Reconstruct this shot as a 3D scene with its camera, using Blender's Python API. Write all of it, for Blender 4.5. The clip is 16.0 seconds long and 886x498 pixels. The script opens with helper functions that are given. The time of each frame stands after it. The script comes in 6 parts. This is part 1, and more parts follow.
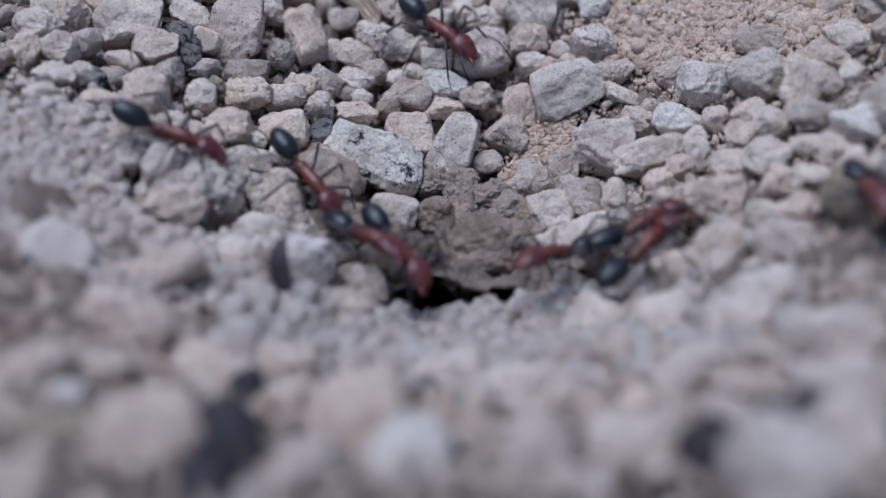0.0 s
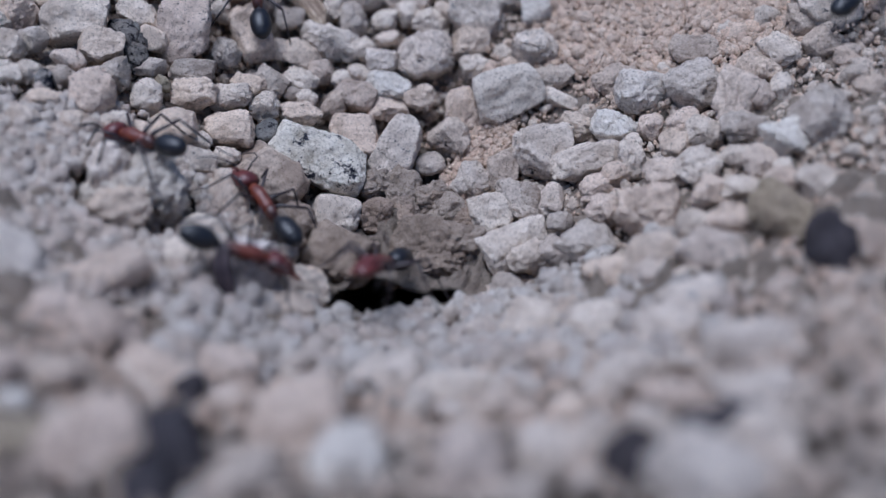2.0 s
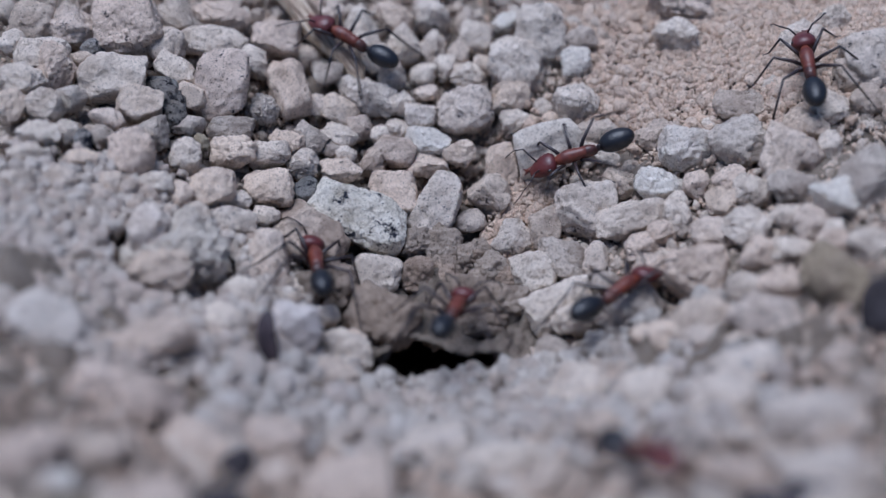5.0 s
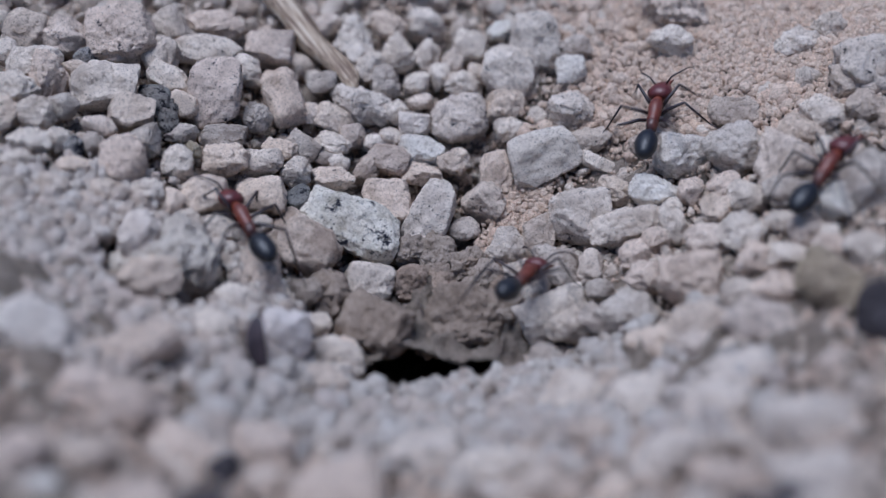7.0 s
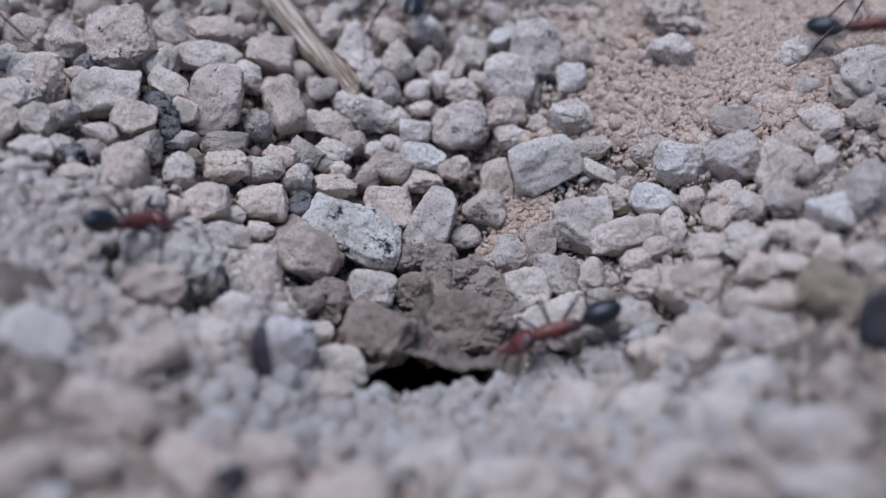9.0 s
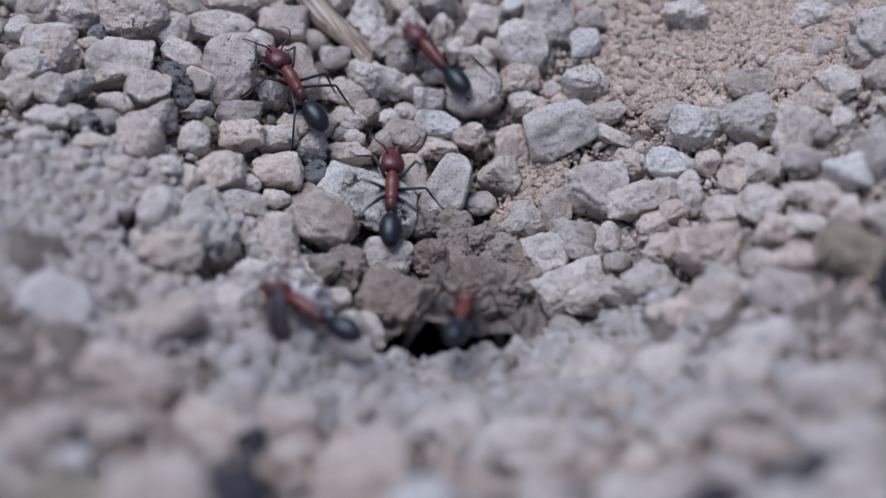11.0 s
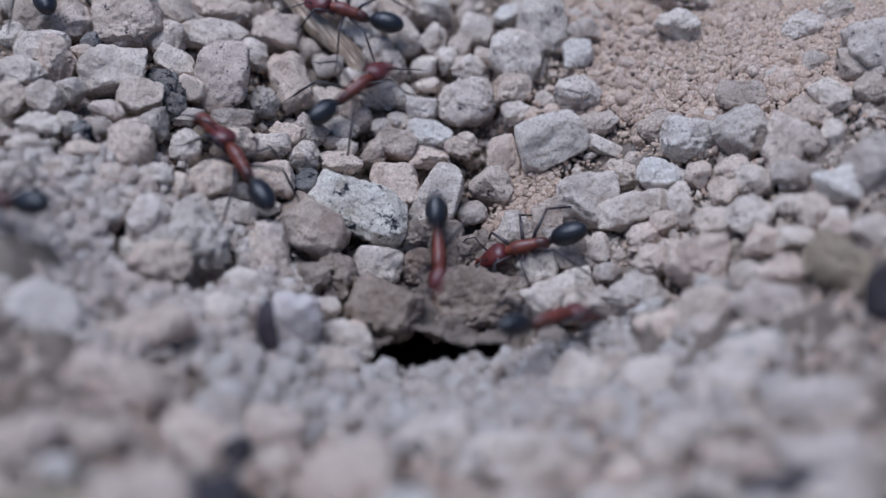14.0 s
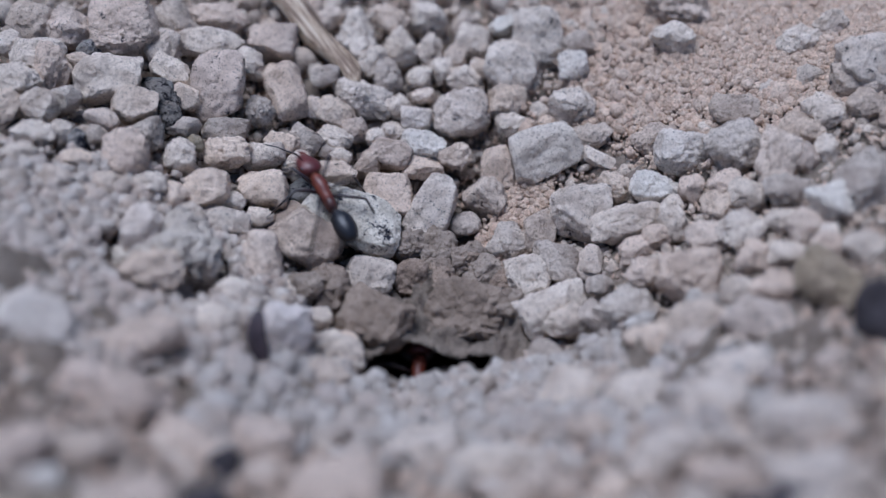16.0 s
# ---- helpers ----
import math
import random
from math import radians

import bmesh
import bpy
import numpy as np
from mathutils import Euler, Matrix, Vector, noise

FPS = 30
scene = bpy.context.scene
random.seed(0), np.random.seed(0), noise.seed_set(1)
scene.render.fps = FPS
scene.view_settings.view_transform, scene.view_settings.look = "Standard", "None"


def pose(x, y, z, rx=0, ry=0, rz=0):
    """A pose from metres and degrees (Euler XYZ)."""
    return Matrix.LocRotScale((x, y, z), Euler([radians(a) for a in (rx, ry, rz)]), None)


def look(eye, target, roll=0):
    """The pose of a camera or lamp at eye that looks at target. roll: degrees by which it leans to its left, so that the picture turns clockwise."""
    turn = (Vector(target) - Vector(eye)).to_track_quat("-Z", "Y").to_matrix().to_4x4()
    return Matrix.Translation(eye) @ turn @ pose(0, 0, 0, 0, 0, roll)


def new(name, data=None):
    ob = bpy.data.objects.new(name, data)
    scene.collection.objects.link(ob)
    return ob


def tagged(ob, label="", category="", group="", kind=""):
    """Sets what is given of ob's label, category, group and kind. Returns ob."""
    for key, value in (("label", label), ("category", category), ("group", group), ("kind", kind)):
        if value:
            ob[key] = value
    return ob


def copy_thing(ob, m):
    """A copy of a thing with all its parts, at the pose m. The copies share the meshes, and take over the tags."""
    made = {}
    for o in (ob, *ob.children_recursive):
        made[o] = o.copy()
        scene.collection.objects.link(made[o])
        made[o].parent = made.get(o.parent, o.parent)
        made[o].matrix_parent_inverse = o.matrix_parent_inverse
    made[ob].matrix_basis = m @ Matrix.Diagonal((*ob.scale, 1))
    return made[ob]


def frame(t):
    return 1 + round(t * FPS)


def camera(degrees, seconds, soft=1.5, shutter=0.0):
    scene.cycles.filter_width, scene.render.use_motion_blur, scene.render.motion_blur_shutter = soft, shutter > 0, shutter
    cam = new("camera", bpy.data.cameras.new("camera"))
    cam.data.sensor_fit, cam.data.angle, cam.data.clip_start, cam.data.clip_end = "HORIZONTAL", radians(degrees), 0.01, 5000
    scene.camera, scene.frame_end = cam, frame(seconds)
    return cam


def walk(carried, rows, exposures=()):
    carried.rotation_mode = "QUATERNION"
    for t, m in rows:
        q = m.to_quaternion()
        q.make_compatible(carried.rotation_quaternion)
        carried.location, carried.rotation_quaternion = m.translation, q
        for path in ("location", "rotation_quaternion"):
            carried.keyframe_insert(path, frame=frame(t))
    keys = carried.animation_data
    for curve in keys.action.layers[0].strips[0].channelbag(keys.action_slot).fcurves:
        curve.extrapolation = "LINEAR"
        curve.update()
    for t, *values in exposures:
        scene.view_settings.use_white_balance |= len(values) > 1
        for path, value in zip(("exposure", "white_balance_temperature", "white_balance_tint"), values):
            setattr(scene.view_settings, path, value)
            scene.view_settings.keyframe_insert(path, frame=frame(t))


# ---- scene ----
MM = 0.001
cam = camera(40, 16.0, soft=1.15, shutter=0.5)
cam.data.dof.use_dof = True
cam.data.dof.focus_distance = 0.1175
cam.data.dof.aperture_fstop = 10.5
PATH = [
    (0.0, pose(0.00101, -0.07719, 0.06269, 52.92, 1.31, 0.84)),
    (0.5, pose(0.00072, -0.07734, 0.06195, 52.71, 1.46, 0.71)),
    (1.0, pose(0.00097, -0.07752, 0.06259, 52.21, 1.37, 0.83)),
    (1.5, pose(0.00150, -0.07785, 0.06520, 51.72, 0.28, 0.01)),
    (2.0, pose(0.00167, -0.07751, 0.06670, 51.47, -0.74, -0.67)),
    (2.5, pose(-0.00024, -0.07705, 0.06554, 51.37, -0.46, -1.24)),
    (3.0, pose(-0.00229, -0.07586, 0.06456, 50.83, 0.32, -0.50)),
    (3.5, pose(-0.00194, -0.07492, 0.06501, 50.46, 0.38, -0.26)),
    (4.0, pose(-0.00183, -0.07446, 0.06581, 51.46, 0.20, -0.32)),
    (4.5, pose(-0.00164, -0.07450, 0.06697, 51.18, 0.07, -0.40)),
    (5.0, pose(-0.00113, -0.07399, 0.06829, 52.57, -0.32, -0.27)),
    (7.5, pose(0.00028, -0.07429, 0.06645, 53.68, 0.00, 0.00)),
    (8.0, pose(-0.00058, -0.07412, 0.06756, 53.34, -0.27, -0.06)),
    (8.5, pose(-0.00101, -0.07369, 0.06772, 53.55, -0.65, -0.36)),
    (11.0, pose(-0.00178, -0.07465, 0.06628, 52.74, 0.25, -0.47)),
    (11.5, pose(-0.00094, -0.07458, 0.06659, 52.26, 0.22, -0.21)),
    (12.0, pose(-0.00060, -0.07444, 0.06698, 52.72, 0.01, -0.26)),
    (12.5, pose(-0.00174, -0.07445, 0.06644, 52.80, 0.10, -0.36)),
    (13.0, pose(-0.00057, -0.07451, 0.06668, 52.92, 0.21, -0.12)),
    (13.5, pose(-0.00049, -0.07421, 0.06716, 52.77, 0.14, -0.08)),
    (14.0, pose(-0.00064, -0.07448, 0.06670, 52.96, 0.01, -0.14)),
    (14.5, pose(-0.00019, -0.07465, 0.06675, 52.84, -0.09, 0.05)),
    (15.0, pose(0.00000, -0.07432, 0.06691, 53.00, -0.00, -0.00)),
    (15.5, pose(-0.00001, -0.07423, 0.06703, 53.12, -0.12, -0.01)),
    (16.0, pose(0.00027, -0.07416, 0.06749, 53.06, -0.34, 0.27)),
]
walk(cam, PATH, [(0.0, -0.15, 5055, 13), (16.0, -0.15, 5055, 13)])

# ---- world and light: open shade under a bright sky ----
world = bpy.data.worlds.new("sky")
scene.world = world
world.use_nodes = True
wn = world.node_tree.nodes
sky = wn.new("ShaderNodeTexSky")
sky.sky_type = "NISHITA"
sky.sun_disc = False
sky.sun_elevation = radians(77)
sky.sun_rotation = radians(-93.4)
wn["Background"].inputs["Strength"].default_value = 0.086
world.node_tree.links.new(sky.outputs["Color"], wn["Background"].inputs["Color"])
sun_data = bpy.data.lights.new("sun", "SUN")
sun_data.energy = 4.0
sun_data.angle = radians(38)
sun_data.color = (1.0, 0.94, 0.87)
sun = new("sun", sun_data)
sun.matrix_world = look((-0.17, -0.01, 0.74), (0, 0, 0))


# ---- the shape of the ground, in millimetres ----
def smooth(a, b, v):
    k = min(1.0, max(0.0, (v - a) / (b - a)))
    return k * k * (3 - 2 * k)


def funnel(x, y):
    """Height of the crater's slope at a place of the plan."""
    r = math.hypot(x * 0.98, y - 8.0)
    if r < 10:
        z = -4.2 - 1.0 * (1 - r / 10)
    elif r < 36:
        z = -4.2 + 0.47 * (r - 10)
    else:
        z = 8.02 + 6.0 * (1 - math.exp(-(r - 36) * 0.47 / 6.0))
    z += 1.6 * math.exp(-((x + 15) ** 2 + (y - 3) ** 2) / 60.0)
    z += 2.2 * math.exp(-((x + 27) ** 2 + (y - 24) ** 2) / 120.0)
    z -= 1.2 * math.exp(-((x - 8) ** 2 + (y - 20) ** 2) / 90.0)
    return z


# ---- materials ----
def material(name):
    m = bpy.data.materials.new(name)
    m.use_nodes = True
    nt = m.node_tree
    return m, nt, nt.nodes["Principled BSDF"]


def add(nt, kind, **values):
    n = nt.nodes.new(kind)
    for k, v in values.items():
        n.inputs[k.replace("_", " ")].default_value = v
    return n


def ramp(nt, source, stops):
    n = nt.nodes.new("ShaderNodeValToRGB")
    while len(n.color_ramp.elements) < len(stops):
        n.color_ramp.elements.new(0.5)
    for el, (p, c) in zip(n.color_ramp.elements, stops):
        el.position, el.color = p, (*c, 1)
    nt.links.new(source, n.inputs["Fac"])
    return n.outputs["Color"]


def mix(nt, kind, fac, a, b):
    n = nt.nodes.new("ShaderNodeMix")
    n.data_type, n.blend_type = "RGBA", kind
    for sock, v in ((n.inputs[0], fac), (n.inputs[6], a), (n.inputs[7], b)):
        if isinstance(v, bpy.types.NodeSocket):
            nt.links.new(v, sock)
        else:
            sock.default_value = v if isinstance(v, float) else (*v, 1)
    return n.outputs[2]


def stone_material(name, light, dark, speck, speck_amount, island=False, dust=0.28, speck_scale=1500, gain=0.82):
    """Chalky stone: mottled tone, dark specks and pits, dust in patches; a tone of its own for each piece."""
    m, nt, b = material(name)
    tc = nt.nodes.new("ShaderNodeTexCoord").outputs["Object"]
    vary = nt.nodes.new("ShaderNodeNewGeometry").outputs["Random Per Island"] if island else nt.nodes.new("ShaderNodeObjectInfo").outputs["Random"]
    shift = nt.nodes.new("ShaderNodeVectorMath")
    shift.operation = "MULTIPLY_ADD"
    nt.links.new(vary, shift.inputs[0])
    shift.inputs[1].default_value = (0.7, 0.9, 0.5)
    nt.links.new(tc, shift.inputs[2])
    at = shift.outputs[0]

    def noise_at(scale, detail, rough=0.6):
        n = add(nt, "ShaderNodeTexNoise", Scale=scale, Detail=detail, Roughness=rough)
        nt.links.new(at, n.inputs["Vector"])
        return n.outputs["Fac"]

    mottle = ramp(nt, noise_at(300, 6, 0.68), [(0.33, dark), (0.45, tuple(0.3 * a + 0.7 * b for a, b in zip(dark, light))), (0.58, light)])
    grain = ramp(nt, noise_at(3400, 4, 0.8), [(0.36, (0.70, 0.67, 0.64)), (0.51, (1.08, 1.08, 1.08))])
    col = mix(nt, "MULTIPLY", 1.0, mottle, grain)
    dusty = ramp(nt, noise_at(260, 5, 0.65), [(0.49, (0, 0, 0)), (0.60, (dust, dust, dust))])
    col = mix(nt, "MIX", dusty, col, (0.47, 0.375, 0.315))
    specks = ramp(nt, noise_at(speck_scale, 4, 0.75), [(speck_amount - 0.05, (1, 1, 1)), (speck_amount + 0.02, (0, 0, 0))])
    col = mix(nt, "MIX", specks, col, speck)
    fine = ramp(nt, noise_at(2600, 3, 0.7), [(0.335, (0.85, 0.85, 0.85)), (0.385, (0, 0, 0))])
    col = mix(nt, "MIX", fine, col, tuple(0.55 * v for v in dark))
    col = mix(nt, "MULTIPLY", 1.0, col, (gain, gain, gain * 0.985))
    tone = ramp(nt, vary, [(0.0, (0.80, 0.77, 0.74)), (0.2, (1.05, 0.97, 0.89)), (0.4, (0.98, 0.90, 0.85)), (0.6, (1.02, 1.0, 0.97)), (0.8, (1.06, 1.03, 0.99)), (1.0, (1.07, 1.055, 1.03))])
    col = mix(nt, "MULTIPLY", 1.0, col, tone)
    nt.links.new(col, b.inputs["Base Color"])
    b.inputs["Roughness"].default_value = 0.92
    b.inputs["Specular IOR Level"].default_value = 0.25
    rough = nt.nodes.new("ShaderNodeMath")
    rough.operation = "ADD"
    pits = nt.nodes.new("ShaderNodeMath")
    pits.operation = "MULTIPLY"
    nt.links.new(noise_at(6500, 4, 0.8), pits.inputs[0])
    pits.inputs[1].default_value = 0.6
    nt.links.new(noise_at(700, 6, 0.72), rough.inputs[0])
    nt.links.new(pits.outputs[0], rough.inputs[1])
    bump = add(nt, "ShaderNodeBump", Strength=1.0, Distance=0.0006)
    nt.links.new(rough.outputs[0], bump.inputs["Height"])
    nt.links.new(bump.outputs["Normal"], b.inputs["Normal"])
    return m


STONE = {
    "spotted": stone_material("spotted_stone", (0.90, 0.85, 0.77), (0.46, 0.41, 0.33), (0.03, 0.032, 0.05), 0.405, dust=0.1, speck_scale=420, gain=0.95),
    "earth": stone_material("caked_earth", (0.67, 0.56, 0.475), (0.42, 0.34, 0.275), (0.15, 0.12, 0.10), 0.345, dust=0.2, gain=0.70),
    "pale": stone_material("pale_limestone", (0.94, 0.825, 0.72), (0.61, 0.51, 0.425), (0.14, 0.125, 0.13), 0.305, gain=0.95),
    "white": stone_material("white_limestone", (0.92, 0.86, 0.79), (0.70, 0.635, 0.57), (0.20, 0.18, 0.18), 0.28, dust=0.2, gain=0.98),
    "grey": stone_material("speckled_grey_stone", (0.885, 0.78, 0.69), (0.56, 0.48, 0.41), (0.05, 0.05, 0.065), 0.38, dust=0.25, speck_scale=900, gain=0.95),
    "brown": stone_material("brown_earthy_stone", (0.85, 0.75, 0.665), (0.57, 0.485, 0.415), (0.12, 0.09, 0.08), 0.32, dust=0.6),
    "dark": stone_material("dark_mottled_stone", (0.34, 0.33, 0.32), (0.07, 0.07, 0.075), (0.03, 0.03, 0.04), 0.44, dust=0.2),
    # very dark, as it also stands for the shade in pits of the near slope
    "slate": stone_material("blue_grey_stone", (0.105, 0.095, 0.11), (0.05, 0.045, 0.055), (0.05, 0.05, 0.06), 0.36, dust=0.05),
    "chalk": stone_material("chalk_white_stone", (0.93, 0.90, 0.88), (0.84, 0.80, 0.77), (0.5, 0.46, 0.44), 0.24, dust=0.05, gain=0.98),
    "inky": stone_material("ink_stained_stone", (0.50, 0.47, 0.45), (0.12, 0.12, 0.14), (0.012, 0.014, 0.03), 0.49, dust=0.1, speck_scale=520),
    "tan": stone_material("tan_stone", (0.60, 0.515, 0.385), (0.40, 0.335, 0.25), (0.12, 0.10, 0.08), 0.30, dust=0.2),
}
GRIT = stone_material("loose_grit", (0.86, 0.755, 0.66), (0.54, 0.455, 0.385), (0.15, 0.13, 0.12), 0.30, island=True, gain=0.9)
SAND = stone_material("sandy_grains", (0.98, 0.80, 0.66), (0.66, 0.505, 0.40), (0.2, 0.15, 0.13), 0.29, island=True, gain=0.82)
DUST = stone_material("dusty_crumbs", (0.90, 0.805, 0.73), (0.62, 0.54, 0.475), (0.2, 0.16, 0.14), 0.30, island=True, dust=0.2, gain=0.82)
SPOIL = stone_material("pale_spoil", (0.84, 0.775, 0.72), (0.55, 0.495, 0.45), (0.22, 0.19, 0.17), 0.30, island=True, dust=0.2, gain=0.80)
SOIL = stone_material("packed_soil", (0.41, 0.345, 0.29), (0.25, 0.205, 0.17), (0.16, 0.12, 0.10), 0.32, dust=0.5, gain=0.74)


def pale_by_mouth(m):
    """Mixes a paler colour into the soil before the mouth, its edge broken by noise."""
    nt = m.node_tree
    b = nt.nodes["Principled BSDF"]
    plain = b.inputs["Base Color"].links[0].from_socket
    tc = nt.nodes.new("ShaderNodeTexCoord").outputs["Object"]
    away = nt.nodes.new("ShaderNodeVectorMath")
    away.operation = "DISTANCE"
    nt.links.new(tc, away.inputs[0])
    away.inputs[1].default_value = (0.006, -0.009, -0.003)
    n = add(nt, "ShaderNodeTexNoise", Scale=320.0, Detail=4.0)
    nt.links.new(tc, n.inputs["Vector"])
    both = nt.nodes.new("ShaderNodeMath")
    both.operation = "MULTIPLY_ADD"
    nt.links.new(n.outputs["Fac"], both.inputs[0])
    both.inputs[1].default_value = 0.008
    nt.links.new(away.outputs["Value"], both.inputs[2])
    cover = nt.nodes.new("ShaderNodeMapRange")
    nt.links.new(both.outputs[0], cover.inputs["Value"])
    cover.inputs["From Min"].default_value, cover.inputs["From Max"].default_value = 0.0165, 0.009
    cover.inputs["To Max"].default_value = 0.72
    nt.links.new(mix(nt, "MIX", cover.outputs["Result"], plain, (0.58, 0.53, 0.485)), b.inputs["Base Color"])


pale_by_mouth(SOIL)


def shell(name, base, second, rough, coat):
    """The ant's chitin: mottled, fine hairy sheen."""
    m, nt, b = material(name)
    tc = nt.nodes.new("ShaderNodeTexCoord").outputs["Object"]
    n = add(nt, "ShaderNodeTexNoise", Scale=900.0, Detail=4.0)
    nt.links.new(tc, n.inputs["Vector"])
    nt.links.new(ramp(nt, n.outputs["Fac"], [(0.35, base), (0.65, second)]), b.inputs["Base Color"])
    b.inputs["Roughness"].default_value = rough
    b.inputs["Coat Weight"].default_value = coat
    b.inputs["Coat Roughness"].default_value = 0.35
    f = add(nt, "ShaderNodeTexNoise", Scale=6000.0, Detail=3.0)
    nt.links.new(tc, f.inputs["Vector"])
    bump = add(nt, "ShaderNodeBump", Strength=0.6, Distance=0.00006)
    nt.links.new(f.outputs["Fac"], bump.inputs["Height"])
    nt.links.new(bump.outputs["Normal"], b.inputs["Normal"])
    return m


RED = shell("red_chitin", (0.075, 0.015, 0.010), (0.15, 0.034, 0.015), 0.45, 0.1)
HEAD = shell("dark_red_chitin", (0.058, 0.009, 0.010), (0.10, 0.018, 0.014), 0.42, 0.12)
DUSKY = shell("dusky_red_chitin", (0.035, 0.011, 0.009), (0.10, 0.026, 0.013), 0.45, 0.08)
BLACK = shell("black_chitin", (0.005, 0.005, 0.007), (0.009, 0.009, 0.012), 0.42, 0.04)
HUSK = shell("dry_dark_husk", (0.022, 0.015, 0.019), (0.05, 0.034, 0.038), 0.6, 0.0)
LEGS = shell("dark_leg_chitin", (0.014, 0.010, 0.012), (0.03, 0.016, 0.015), 0.45, 0.1)
EYE = shell("eye", (0.01, 0.008, 0.01), (0.015, 0.01, 0.012), 0.2, 0.4)


def wood_material():
    m, nt, b = material("dry_stalk")
    tc = nt.nodes.new("ShaderNodeTexCoord").outputs["Object"]
    mp = nt.nodes.new("ShaderNodeMapping")
    mp.inputs["Scale"].default_value = (1, 14, 14)
    nt.links.new(tc, mp.inputs["Vector"])
    n = add(nt, "ShaderNodeTexNoise", Scale=180.0, Detail=5.0)
    nt.links.new(mp.outputs["Vector"], n.inputs["Vector"])
    nt.links.new(ramp(nt, n.outputs["Fac"], [(0.36, (0.12, 0.075, 0.05)), (0.5, (0.33, 0.245, 0.165)), (0.64, (0.50, 0.415, 0.315))]), b.inputs["Base Color"])
    b.inputs["Roughness"].default_value = 0.72
    bump = add(nt, "ShaderNodeBump", Strength=0.8, Distance=0.0002)
    nt.links.new(n.outputs["Fac"], bump.inputs["Height"])
    nt.links.new(bump.outputs["Normal"], b.inputs["Normal"])
    return m


STALK = wood_material()


# ---- mesh helpers ----
def mesh_of(name, verts, faces, mat, smooth_shade=True):
    me = bpy.data.meshes.new(name)
    verts = np.asarray(verts, dtype=np.float32)
    faces = np.asarray(faces, dtype=np.int32)
    me.vertices.add(len(verts))
    me.vertices.foreach_set("co", verts.ravel())
    k = faces.shape[1]
    me.loops.add(faces.size)
    me.loops.foreach_set("vertex_index", faces.ravel())
    me.polygons.add(len(faces))
    me.polygons.foreach_set("loop_start", np.arange(0, faces.size, k, dtype=np.int32))
    if smooth_shade:
        me.polygons.foreach_set("use_smooth", np.ones(len(faces), dtype=bool))
    me.materials.append(mat)
    me.update(calc_edges=True)
    me.validate()
    return me


def ball(level):
    bm = bmesh.new()
    bmesh.ops.create_icosphere(bm, subdivisions=level, radius=1.0)
    bm.verts.ensure_lookup_table()
    v = np.array([p.co[:] for p in bm.verts])
    f = np.array([[p.index for p in q.verts] for q in bm.faces])
    bm.free()
    return v / np.linalg.norm(v, axis=1)[:, None], f


BALL = {level: ball(level) for level in (1, 2, 3, 4, 5, 6)}


LATTICE = np.random.default_rng(77).uniform(-1, 1, (64, 64, 64))


def cells(p):
    """Smooth lattice noise at some points."""
    i = np.floor(p).astype(int)
    u = p - i
    u = u * u * (3 - 2 * u)
    i &= 63
    j = (i + 1) & 63
    x0, y0, z0 = i.T
    x1, y1, z1 = j.T
    ux, uy, uz = u.T
    low = (LATTICE[x0, y0, z0] * (1 - ux) + LATTICE[x1, y0, z0] * ux) * (1 - uy) + (LATTICE[x0, y1, z0] * (1 - ux) + LATTICE[x1, y1, z0] * ux) * uy
    top = (LATTICE[x0, y0, z1] * (1 - ux) + LATTICE[x1, y0, z1] * ux) * (1 - uy) + (LATTICE[x0, y1, z1] * (1 - ux) + LATTICE[x1, y1, z1] * ux) * uy
    return low * (1 - uz) + top * uz


def waves(p, rng, octaves, base, gain=0.55):
    """Random relief over points, in octaves, each turned and shifted."""
    out = np.zeros(len(p))
    amp, freq = 1.0, base * 0.5
    for _ in range(octaves):
        q = np.array(Euler(rng.uniform(0, 6.28, 3)).to_matrix())
        out += 1.6 * amp * cells(p @ q * freq + rng.uniform(0, 60, 3))
        amp *= gain
        freq *= 2.1
    return out


